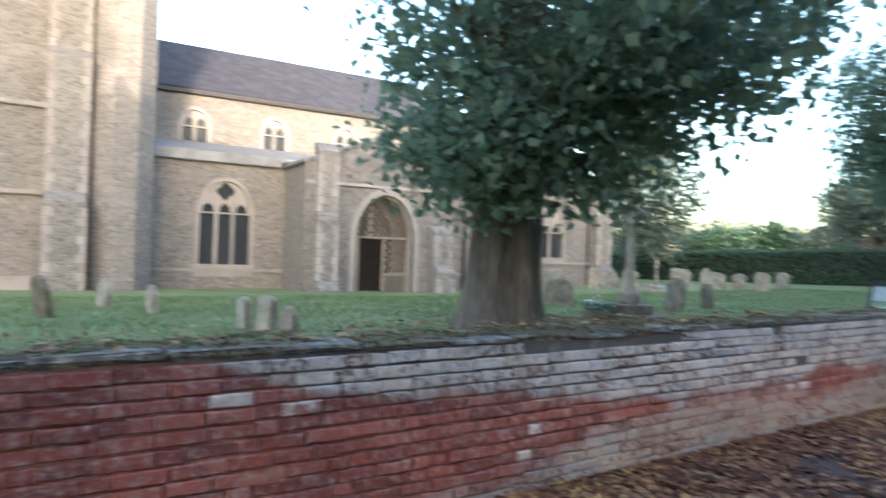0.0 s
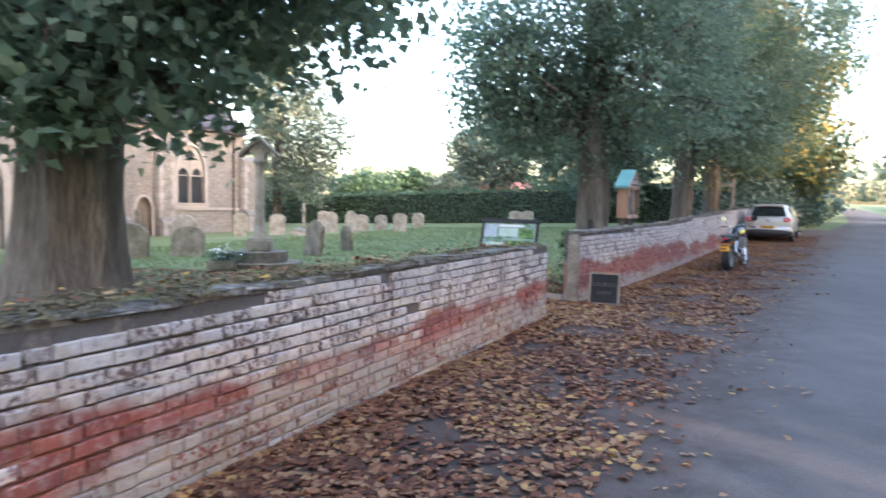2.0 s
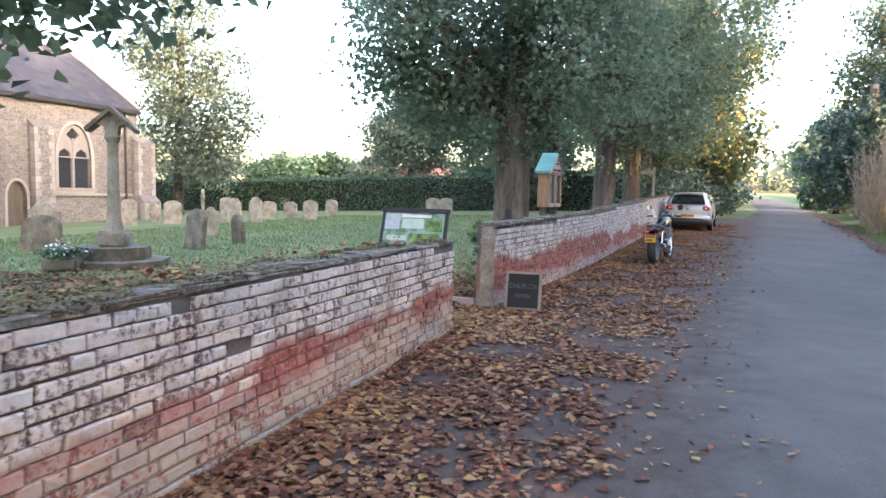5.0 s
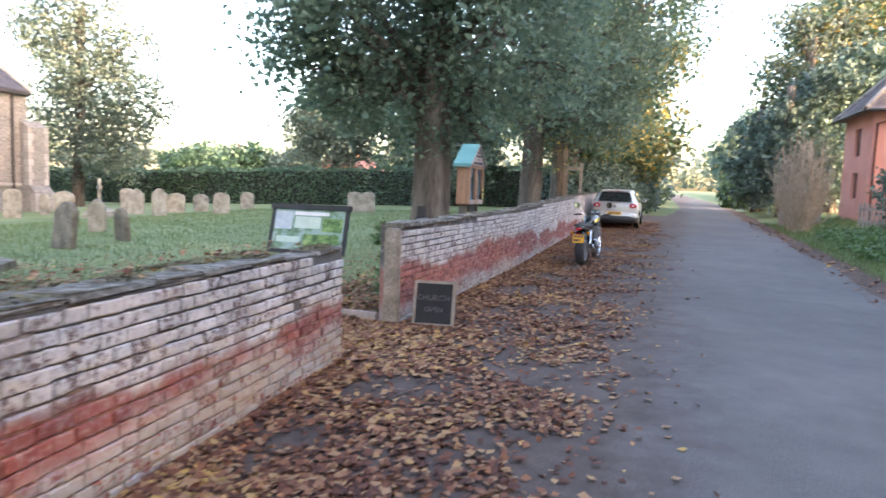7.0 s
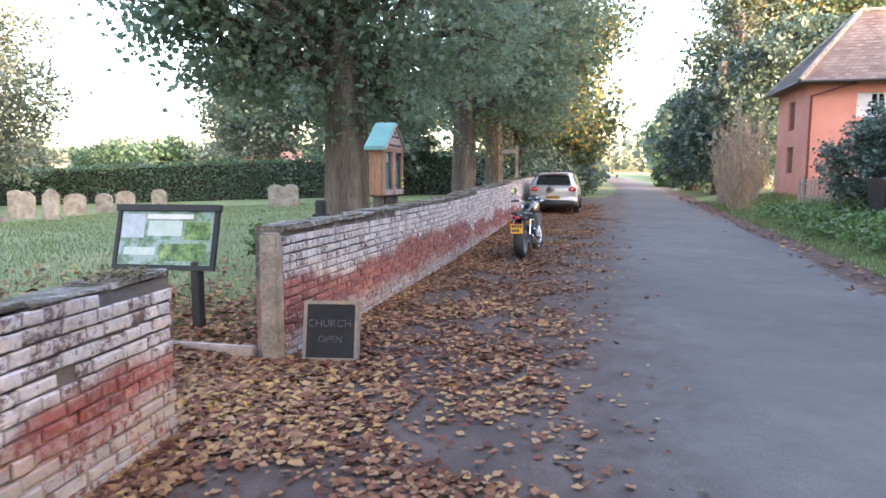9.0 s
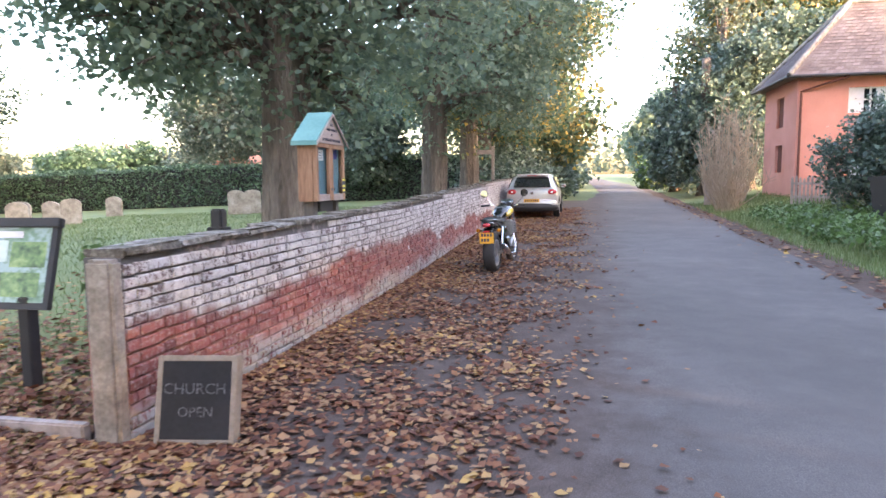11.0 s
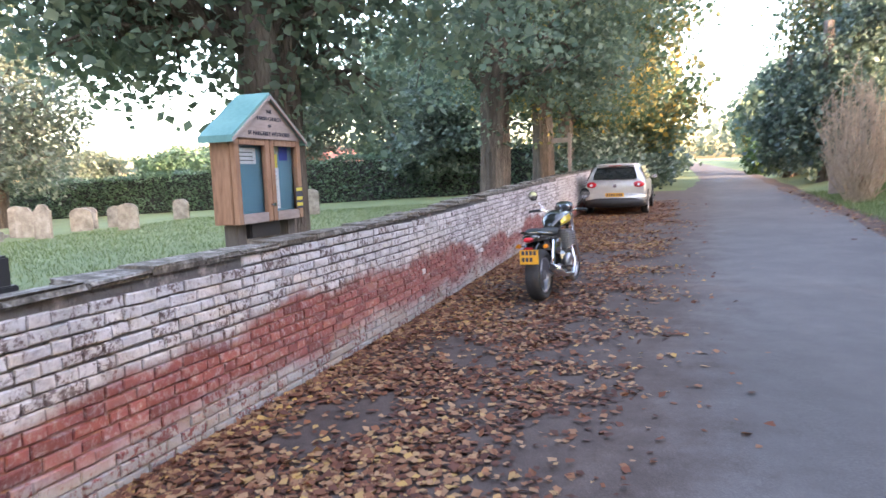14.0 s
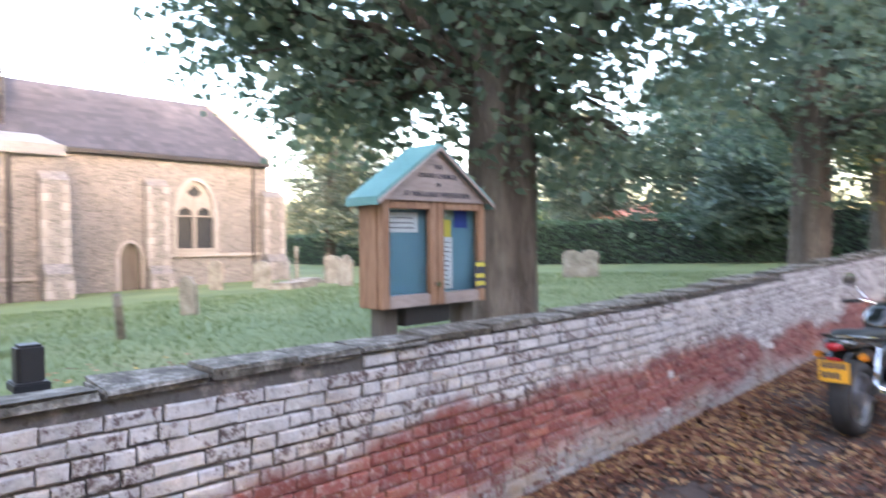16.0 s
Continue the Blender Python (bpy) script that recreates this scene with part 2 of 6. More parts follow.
M["slate"] = rough_mat("slate_roof", [(0.3, (0.036, 0.037, 0.05)), (0.7, (0.075, 0.074, 0.092))], 1.0, 0.8, 18, 0.4, rand=0.3, stretch=(1, 1, 3))
M["lead"] = rough_mat("weathered_lead", [(0.3, (0.13, 0.13, 0.135)), (0.7, (0.27, 0.27, 0.28))], 2, 0.6, 20, 0.2)
# near-black for painted shade in porch and hedge, also black bike and car parts
M["dark"] = rough_mat("shade_and_black_parts", [(0.3, (0.012, 0.011, 0.011)), (0.7, (0.03, 0.028, 0.026))], 3, 0.8)
M["church_glass"] = plain("leaded_glass", (0.035, 0.04, 0.048), 0.18)
M["old_door"] = rough_mat("weathered_oak", [(0.3, (0.06, 0.05, 0.042)), (0.7, (0.15, 0.13, 0.11))], 3, 0.85, 40, 0.4, stretch=(1, 1, 0.15))
M["iron"] = plain("black_iron", (0.025, 0.022, 0.022), 0.55)
M["grave"] = rough_mat("lichened_stone", [(0.28, (0.102, 0.085, 0.064)), (0.5, (0.264, 0.230, 0.183)), (0.72, (0.425, 0.391, 0.332))], 3.5, 0.95, 26, 0.6)
M["grave_dark"] = rough_mat("mossy_stone", [(0.28, (0.05, 0.05, 0.03)), (0.5, (0.14, 0.12, 0.09)), (0.72, (0.28, 0.24, 0.19))], 3.5, 0.95, 26, 0.6)
M["concrete"] = rough_mat("old_concrete", [(0.3, (0.11, 0.095, 0.08)), (0.5, (0.22, 0.19, 0.16)), (0.7, (0.36, 0.32, 0.28))], 5, 0.95, 40, 0.4)
M["oak"] = rough_mat("oiled_timber", [(0.3, (0.17, 0.085, 0.045)), (0.5, (0.3, 0.165, 0.095)), (0.72, (0.4, 0.25, 0.16))], 5, 0.75, 40, 0.35, stretch=(1, 1, 0.2))
M["grey_timber"] = rough_mat("silvered_timber", [(0.3, (0.22, 0.175, 0.155)), (0.7, (0.43, 0.35, 0.315))], 5, 0.85, 40, 0.35, stretch=(1, 0.25, 1))
M["pale_timber"] = rough_mat("pale_timber", [(0.3, (0.15, 0.125, 0.1)), (0.7, (0.28, 0.24, 0.2))], 5, 0.85, 40, 0.3)
M["teal"] = rough_mat("teal_copper_paint", [(0.3, (0.085, 0.235, 0.22)), (0.7, (0.16, 0.34, 0.32))], 3, 0.6, 30, 0.15)
M["blue_felt"] = rough_mat("blue_felt", [(0.3, (0.11, 0.235, 0.31)), (0.7, (0.15, 0.3, 0.38))], 4, 0.95, 90, 0.1)
M["paper"] = plain("white_paper", (0.78, 0.78, 0.8), 0.9)
M["ink"] = plain("dark_print", (0.06, 0.06, 0.08), 0.9)
M["yellow_print"] = plain("yellow_print", (0.65, 0.55, 0.08), 0.8)
M["blue_print"] = plain("blue_print", (0.03, 0.06, 0.32), 0.8)
M["sky_print"] = rough_mat("sky_print", [(0.3, (0.3, 0.37, 0.44)), (0.7, (0.5, 0.56, 0.6))], 5, 0.3, 20, 0.0)
M["pale_print"] = rough_mat("pale_print", [(0.3, (0.38, 0.5, 0.44)), (0.7, (0.55, 0.64, 0.58))], 9, 0.3, 40, 0.0)
M["green_print"] = rough_mat("green_print", [(0.36, (0.03, 0.07, 0.03)), (0.5, (0.12, 0.22, 0.07)), (0.64, (0.3, 0.4, 0.16))], 9, 0.3, 30, 0.0)
M["pane"] = glass_mat("clear_pane")
M["slate_board"] = rough_mat("blackboard", [(0.3, (0.009, 0.01, 0.012)), (0.7, (0.02, 0.021, 0.025))], 3, 0.95, 30, 0.1)
M["chalk"] = rough_mat("chalk", [(0.36, (0.02, 0.022, 0.026)), (0.66, (0.13, 0.14, 0.155))], 30, 0.95, 80, 0.2)
M["black_plastic"] = plain("black_plastic", (0.022, 0.022, 0.025), 0.5)
M["rubber"] = rough_mat("tyre_rubber", [(0.3, (0.015, 0.015, 0.016)), (0.7, (0.035, 0.035, 0.037))], 8, 0.8, 60, 0.2)
M["chrome"] = plain("chrome", (0.75, 0.75, 0.77), 0.12, 1.0)
M["alloy"] = plain("cast_alloy", (0.4, 0.41, 0.43), 0.4, 0.9)
M["silver_paint"] = plain("silver_car_paint", (0.56, 0.55, 0.54), 0.35, 0.45, 0.6)
M["tinted"] = plain("tinted_glass", (0.02, 0.024, 0.026), 0.06, 0.0, 0.5)
M["red_lens"] = plain("red_lens", (0.55, 0.02, 0.03), 0.15, 0.0, 0.6)
M["amber"] = plain("amber_lens", (0.75, 0.25, 0.02), 0.2)
M["plate"] = plain("yellow_plate", (0.85, 0.42, 0.03), 0.45)
M["bike_yellow"] = plain("yellow_tank_paint", (0.75, 0.5, 0.02), 0.2, 0.0, 0.8)
M["bike_black"] = plain("gloss_black_paint", (0.012, 0.014, 0.013), 0.15, 0.0, 0.8)
M["seat_vinyl"] = plain("seat_vinyl", (0.018, 0.022, 0.02), 0.6)
M["mirror"] = plain("mirror_glass", (0.85, 0.85, 0.85), 0.03, 1.0)
M["render_pink"] = rough_mat("pink_render", [(0.3, (0.55, 0.22, 0.165)), (0.7, (0.7, 0.32, 0.25))], 0.8, 0.9, 30, 0.2)
M["roof_tile"] = rough_mat("clay_tile", [(0.3, (0.112, 0.081, 0.071)), (0.5, (0.195, 0.145, 0.128)), (0.75, (0.285, 0.238, 0.223))], 1.0, 0.9, 12, 0.5, rand=0.2)
M["red_brick_far"] = rough_mat("red_brick_wall", [(0.3, (0.24, 0.085, 0.055)), (0.7, (0.4, 0.17, 0.11))], 1.0, 0.9, 9, 0.3)
M["white_wood"] = plain("white_joinery", (0.75, 0.74, 0.72), 0.6)
M["brown_wood"] = plain("brown_shutter", (0.16, 0.05, 0.035), 0.7)
M["panel_print"] = rough_mat("map_print", [(0.36, (0.06, 0.13, 0.07)), (0.46, (0.14, 0.24, 0.15)), (0.54, (0.28, 0.38, 0.36)), (0.64, (0.22, 0.33, 0.35))], 6, 0.3, 22, 0.0, coat=0.15)


# ground
def ground_z(y):
    d = max(0.0, y - 6)
    return 0.02 * min(d, 60) + 0.012 * max(0.0, d - 60) * (d < 2000)


def sstep(v, a, b):
    t = min(1.0, max(0.0, (v - a) / (b - a)))
    return t * t * (3 - 2 * t)


def wall_1_x(y):
    return 0.12 - 0.078 * (y + 1.65)


def earth_z(x, y):
    """The lie of the land: banked behind the first wall, falling to the church, rising past the road."""
    g = ground_z(y)
    if x < (wall_1_x(y) - 0.08 if y < -1.75 else 0.3):
        dx = -x + (wall_1_x(y) - 0.1 if y < -1.75 else 0.0)
        bank = 0.52 * sstep(-y, 1.9, 3.4) * math.exp(-max(0, dx) / 5.0) * sstep(dx, 0.1, 0.34)
        inner = 0.22 * sstep(dx, 0.1, 2.5) - 0.036 * max(0, min(dx, 34) - 6) * sstep(45 - y, 0, 20)
        return g + (inner if y > -1.6 else inner * 0.9) + bank
    return g + 0.45 * sstep(x, 7.2 + 0.02 * max(y, 0), 11) + 0.0


def link_mesh(name, verts, faces, material, parent=None, label="", smooth=False):
    me = bpy.data.meshes.new(name)
    me.from_pydata(verts, [], faces)
    if smooth:
        me.polygons.foreach_set("use_smooth", [True] * len(me.polygons))
    me.materials.append(material)
    ob = new(name, me)
    if parent:
        ob.parent = parent
    if label:
        ob["label"] = label
    return ob


def grid(name, xs, ys, zf, material):
    verts = [(x, y, zf(x, y)) for y in ys for x in xs]
    w = len(xs)
    faces = [(j * w + i, j * w + i + 1, (j + 1) * w + i + 1, (j + 1) * w + i) for j in range(len(ys) - 1) for i in range(w - 1)]
    return link_mesh(name, verts, faces, material, smooth=True)


xs = [-1500, -700, -300, -150, -90] + [-60 + 2 * i for i in range(20)] + [-20 + 0.8 * i for i in range(20)] + [-4 + 0.2 * i for i in range(26)] + [1.4, 1.8, 2.15, 3, 4, 5, 6, 7, 7.5, 8, 9, 10, 11, 13, 16, 20, 30, 50, 90, 200, 600, 1500]
ys = [-1500, -600, -200, -90, -50, -35, -28] + [-22 + 0.5 * i for i in range(115)] + [36 + 4 * i for i in range(16)] + [110, 130, 170, 240, 400, 800, 1600]
ground = grid("ground", xs, ys, lambda x, y: earth_z(x, y) - 0.004 + 0.025 * noise.noise((x * 0.7, y * 0.7, 0)) * (x < -0.5), M["grass_ground"])
tagged(ground, "green mown churchyard grass with a few fallen leaves", "grass", kind="structure")


def road_left(y):
    return 2.25 + 0.09 * math.sin(y * 0.9) + 0.05 * math.sin(y * 2.7 + 1) + 0.5 * sstep(y, 0, 16) + 1.5 * sstep(y, 22, 48)


def road_right(y):
    return 6.1 + 0.03 * max(0, min(y, 60)) + 0.08 * math.sin(y * 0.8)


def strip(name, left, right, n, lift, material, y0, y1, step):
    vs, fs, count = [], [], int((y1 - y0) / step) + 1
    for j in range(count):
        y = y0 + j * step
        a, b = left(y), right(y)
        for i in range(n + 1):
            u = i / n
            vs.append((a + (b - a) * u, y, ground_z(y) + lift + 0.03 * math.sin(u * math.pi) * (name == "road")))
    for j in range(count - 1):
        for i in range(n):
            k = j * (n + 1) + i
            fs.append((k, k + 1, k + n + 2, k + n + 1))
    return link_mesh(name, vs, fs, material, smooth=True)


tagged(strip("road", road_left, road_right, 8, 0.012, M["asphalt"], -40, 260, 0.5), "narrow grey asphalt lane with crumbling leafy edges", "road", kind="structure")
tagged(strip("verge", lambda y: (wall_1_x(y) - 0.2 if y < -1.7 else -0.15 - 2.6 * (y < -0.1)), lambda y: road_left(y) + 0.25, 8, 0.006, M["asphalt"], -25, 32, 0.4), "bare earth verge strewn with brown leaves", "verge", kind="structure")
tagged(strip("verge_right", lambda y: road_right(y) - 0.1, lambda y: road_right(y) + 0.7, 4, 0.009, M["dirt"], -25, 60, 0.5), "narrow leafy dirt edge beside the lane", "verge", kind="structure")


# mesh helpers
def part(name, bm, material, parent, label="", smooth=False):
    me = bpy.data.meshes.new(name)
    bmesh.ops.recalc_face_normals(bm, faces=bm.faces)
    bm.to_mesh(me)
    bm.free()
    if smooth:
        me.polygons.foreach_set("use_smooth", [True] * len(me.polygons))
    me.materials.append(material)
    ob = new(name, me)
    ob.parent = parent
    if label:
        ob["label"] = label
    return ob


def thing(name, label, category, group="", x=0, y=0, z=0, rz=0, kind=""):
    ob = new(name)
    ob.matrix_basis = pose(x, y, z, 0, 0, rz)
    return tagged(ob, label, category, group, kind)


def block(x0, x1, y0, y1, z0, z1, bevel=0.0, bm=None):
    bm = bm or bmesh.new()
    r = bmesh.ops.create_cube(bm, size=1)
    bmesh.ops.transform(bm, matrix=Matrix.Translation(((x0 + x1) / 2, (y0 + y1) / 2, (z0 + z1) / 2)) @ Matrix.Diagonal((x1 - x0, y1 - y0, z1 - z0, 1)), verts=r["verts"])
    if bevel:
        es = list({e for v in r["verts"] for e in v.link_edges})
        bmesh.ops.bevel(bm, geom=es, offset=bevel, segments=2, affect="EDGES")
    return bm


def rod(points, radii, sides=8, bm=None, cap=True):
    """A tapered tube along points."""
    bm = bm or bmesh.new()
    if isinstance(radii, (int, float)):
        radii = [radii] * len(points)
    rings, pts = [], [Vector(p) for p in points]
    for i, p in enumerate(pts):
        d = (pts[min(i + 1, len(pts) - 1)] - pts[max(i - 1, 0)]).normalized()
        u = d.orthogonal().normalized() if i == 0 else (u - u.dot(d) * d).normalized()
        w = d.cross(u)
        rings.append([bm.verts.new(p + radii[i] * (math.cos(a) * u + math.sin(a) * w)) for a in (2 * math.pi * k / sides for k in range(sides))])
    for a, b in zip(rings, rings[1:]):
        for k in range(sides):
            bm.faces.new((a[k], a[(k + 1) % sides], b[(k + 1) % sides], b[k]))
    if cap:
        bm.faces.new(rings[0][::-1])
        bm.faces.new(rings[-1])
    return bm


def prism(poly, axis, a, b, bm=None):
    """A polygon in the plane across axis, drawn out from a to b."""
    bm = bm or bmesh.new()

    def at(p, v):
        return {"x": (v, p[0], p[1]), "y": (p[0], v, p[1]), "z": (p[0], p[1], v)}[axis]
    lo, hi = [bm.verts.new(at(p, a)) for p in poly], [bm.verts.new(at(p, b)) for p in poly]
    bm.faces.new(lo[::-1])
    bm.faces.new(hi)
    for i in range(len(poly)):
        j = (i + 1) % len(poly)
        bm.faces.new((lo[i], lo[j], hi[j], hi[i]))
    return bm


def pierced(outer, holes, x0, x1):
    """A wall in the plane of y and z from x0 to x1, with openings right through it."""
    bm = bmesh.new()
    edges = []
    for loop in [outer, *holes]:
        vs = [bm.verts.new((x1, y, z)) for y, z in loop]
        edges += [bm.edges.new((vs[i], vs[(i + 1) % len(vs)])) for i in range(len(vs))]
    bmesh.ops.triangle_fill(bm, use_beauty=True, use_dissolve=False, edges=edges)
    faces = list(bm.faces)
    r = bmesh.ops.extrude_face_region(bm, geom=faces, use_keep_orig=True)
    bmesh.ops.translate(bm, vec=(x0 - x1, 0, 0), verts=[g for g in r["geom"] if isinstance(g, bmesh.types.BMVert)])
    return bm


def arch(y0, y1, z0, z1, spring, n=7, flat=0.0):
    """The outline of a pointed arch opening."""
    w, c = (y1 - y0), (y0 + y1) / 2
    pts = [(y0, z0), (y1, z0)]
    for i in range(n + 1):
        t = i / n
        pts.append((c + w / 2 * (1 - t ** 1.7), spring + (z1 - spring) * math.sin(t * math.pi / 2) ** 0.95))
    for i in range(n - 1, -1, -1):
        t = i / n
        pts.append((c - w / 2 * (1 - t ** 1.7), spring + (z1 - spring) * math.sin(t * math.pi / 2) ** 0.95))
    return pts


def grown(loop, d):
    cy, cz = sum(p[0] for p in loop) / len(loop), sum(p[1] for p in loop) / len(loop)
    hy, hz = max(p[0] for p in loop) - cy, max(p[1] for p in loop) - cz
    return [(cy + (y - cy) * (1 + d / hy), cz + (z - cz) * (1 + d / hz)) for y, z in loop]


def lettering(name, text, size, material, parent, m, depth=0.002):
    cu = bpy.data.curves.new(name, "FONT")
    cu.body, cu.size, cu.extrude, cu.align_x, cu.align_y = text, size, depth, "CENTER", "CENTER"
    cu.resolution_u = 2
    tmp = new(name, cu)
    me = bpy.data.meshes.new_from_object(tmp.evaluated_get(bpy.context.evaluated_depsgraph_get()))
    bpy.data.objects.remove(tmp)
    bpy.data.curves.remove(cu)
    me.materials.clear()
    me.materials.append(material)
    ob = new(name, me)
    ob.parent, ob.matrix_basis = parent, m
    return ob


# leaves and trees
def leaf_cloud(name, centres, size, material, parent=None, flat=0.0, seed=0, droop=0.3, kind=""):
    """Many folded leaves, each an island of four corners."""
    g = np.random.default_rng(seed)
    c = np.asarray(centres, dtype=float)
    n = len(c)
    ax = g.normal(size=(n, 3))
    ax[:, 2] = ax[:, 2] * (1 - flat) * 0.8 - droop * (1 - flat)
    ax /= np.linalg.norm(ax, axis=1)[:, None] + 1e-9
    up = np.tile([0.0, 0.0, 1.0], (n, 1)) + g.normal(size=(n, 3)) * (0.6 * (1 - flat) + 0.1)
    side = np.cross(ax, up)
    side /= np.linalg.norm(side, axis=1)[:, None] + 1e-9
    nor = np.cross(side, ax)
    s = size * g.uniform(0.5, 1.3, n)[:, None]
    fold = g.uniform(0.05, 0.3, n)[:, None] * (1 - 0.75 * flat)
    v = np.empty((n, 5, 3))
    v[:, 0] = c - ax * s * 0.5
    v[:, 1] = c - ax * s * 0.06 + side * s * 0.46 + nor * s * fold
    v[:, 2] = c + ax * s * 0.36 + side * s * 0.2 + nor * s * fold * 0.3
    v[:, 3] = c + ax * s * 0.56
    v[:, 4] = c - ax * s * 0.06 - side * s * 0.46 + nor * s * fold
    me = bpy.data.meshes.new(name)
    me.vertices.add(n * 5)
    me.vertices.foreach_set("co", v.reshape(-1))
    idx = (np.arange(n)[:, None] * 5 + np.array([0, 1, 2, 3, 0, 3, 4])[None]).reshape(-1)
    me.loops.add(n * 7)
    me.loops.foreach_set("vertex_index", idx.astype(np.int32))
    me.polygons.add(n * 2)
    me.polygons.foreach_set("loop_start", np.stack([np.arange(n) * 7, np.arange(n) * 7 + 4], 1).reshape(-1).astype(np.int32))
    me.update(calc_edges=True)
    me.materials.append(material)
    ob = new(name, me)
    ob.parent = parent
    if kind:
        ob["kind"] = kind
    return ob


def clumps(g, lobes, count, per, spread):
    """Leaf places in clumps near the skin of some rounded masses (x, y, z, rx, ry, rz)."""
    vol = np.array([b[3] * b[4] * b[5] for b in lobes]) ** 0.67
    pick = g.choice(len(lobes), size=count, p=vol / vol.sum())
    d = g.normal(size=(count, 3))
    d /= np.linalg.norm(d, axis=1)[:, None]
    r = g.uniform(0.35, 1.0, count)[:, None] ** 0.5 * g.uniform(0.85, 1.12, count)[:, None]
    b = np.array(lobes)[pick]
    cen = b[:, :3] + d * r * b[:, 3:6]
    pts = np.repeat(cen, per, axis=0) + g.normal(size=(count * per, 3)) * spread * np.array([1, 1, 0.6])
    return cen, pts


def tree(label, x, y, r, height, lobes, count, per, leaf, material, seed, group="", spread=0.35, bark="bark", fork=0.4, sprouts=0):
    """A tapered, fluted trunk, limbs that reach the leaf masses, and a crown of many leaves. Lobes are taken from the foot."""
    g = np.random.default_rng(seed)
    z0 = earth_z(x, y) - 0.08
    root = thing("tree", label, "tree", group, x, y, z0)
    bm = bmesh.new()
    rings, sides, rows = [], 36, 16
    lean = g.normal(size=2) * 0.02
    for i in range(rows + 1):
        t = i / rows
        h = height * 0.8 * t ** 1.35
        rad = r * ((1 - t) * 0.3 + 0.52 + 0.2 * math.exp(-h / (r * 0.55)))
        rings.append([bm.verts.new((lean[0] * h + math.cos(a) * rad * q, lean[1] * h + math.sin(a) * rad * q, h)) for k in range(sides)
                      for a in [2 * math.pi * k / sides] for q in [1 + 0.10 * math.sin(a * 4 + seed) * math.exp(-h / 2.2) + 0.07 * math.sin(a * 7 + h * 0.5) + 0.05 * noise.noise((math.cos(a) * 2, math.sin(a) * 2, h * 0.8 + seed)) + 0.045 * math.sin(a * 13 + 5 * noise.noise((h * 0.6, a, seed)))]])
    for a, b in zip(rings, rings[1:]):
        for k in range(sides):
            bm.faces.new((a[k], a[(k + 1) % sides], b[(k + 1) % sides], b[k]))
    bm.faces.new(rings[-1])
    part("trunk", bm, M[bark], root, smooth=True)
    cen, pts = clumps(g, lobes, count, per, spread)
    for b in lobes:
        limb = bmesh.new()
        t0 = min(height * 0.7, max(height * fork * 0.6, b[2] - 0.9 * math.hypot(b[0], b[1])))
        e = Vector(b[:3])
        mid = Vector((b[0] * 0.45, b[1] * 0.45, (t0 + b[2]) / 2 + 0.25))
        rod([(0, 0, t0), mid, e], [r * (0.34 if math.hypot(b[0], b[1]) < 1.5 else 0.2), r * 0.14, r * 0.05], 7, limb)
        for k in range(5):
            d = Vector(g.normal(size=3)).normalized()
            tip = e + Vector((d.x * b[3], d.y * b[4], d.z * b[5])) * 0.85
            q = mid.lerp(e, g.uniform(0.3, 1.0))
            rod([q, q.lerp(tip, 0.5) + Vector((0, 0, 0.15)), tip], [r * 0.1, r * 0.055, 0.012], 5, limb)
        part("limb", limb, M[bark], root, smooth=True)
    if sprouts:
        a, h = g.uniform(0, 2 * math.pi, sprouts), g.uniform(0.0, 1.0, sprouts)
        rr = r * g.uniform(0.75, 1.7, sprouts)
        pts = np.concatenate([pts, np.stack([np.cos(a) * rr, np.sin(a) * rr, 2.0 + (height * 0.45 - 2.0) * h], 1)])
    leaf_cloud("crown", pts, leaf, material, root, seed=seed)
    return root


# church
def tracery(parent, y0, y1, z0, z1, spring, x, lights):
    """Glass, mullions and a pierced head inside an arched opening."""
    win = part("window", prism(grown(arch(y0, y1, z0, z1, spring), 0.0), "x", x - 0.30, x - 0.26), M["church_glass"], parent, "dark leaded church window")
    ring = pierced(grown(arch(y0, y1, z0, z1, spring), 0.16), [arch(y0, y1, z0, z1, spring)], x - 0.05, x + 0.045)
    part("stone_surround", ring, M["ashlar"], win)
    w = (y1 - y0) / lights
    for k in range(1, lights):
        part("mullion", block(x - 0.26, x - 0.1, y0 + k * w - 0.07, y0 + k * w + 0.07, z0, spring + (z1 - spring) * 0.55, 0.02), M["ashlar"], win)
    head = [(y, z) for y, z in arch(y0, y1, spring - 0.12, z1, spring)]
    holes = []
    for k in range(lights):
        c = y0 + (k + 0.5) * w
        holes.append([(c - w * 0.36, spring - 0.06), (c + w * 0.36, spring - 0.06), (c + w * 0.3, spring + 0.16), (c, spring + 0.34), (c - w * 0.3, spring + 0.16)])
    c, rad, zc = (y0 + y1) / 2, (y1 - y0) * 0.16, spring + (z1 - spring) * 0.66
    holes.append([(c + rad * math.cos(a) * (1 + 0.18 * math.cos(4 * a)), zc + rad * math.sin(a) * (1 + 0.18 * math.cos(4 * a))) for a in (2 * math.pi * k / 16 for k in range(16))])
    part("tracery", pierced(head, holes if z1 - spring > 0.9 else holes[:-1], x - 0.24, x - 0.12), M["ashlar"], win)
    part("sill", block(x - 0.2, x + 0.12, y0 - 0.25, y1 + 0.25, z0 - 0.16, z0, 0.03), M["ashlar"], win)


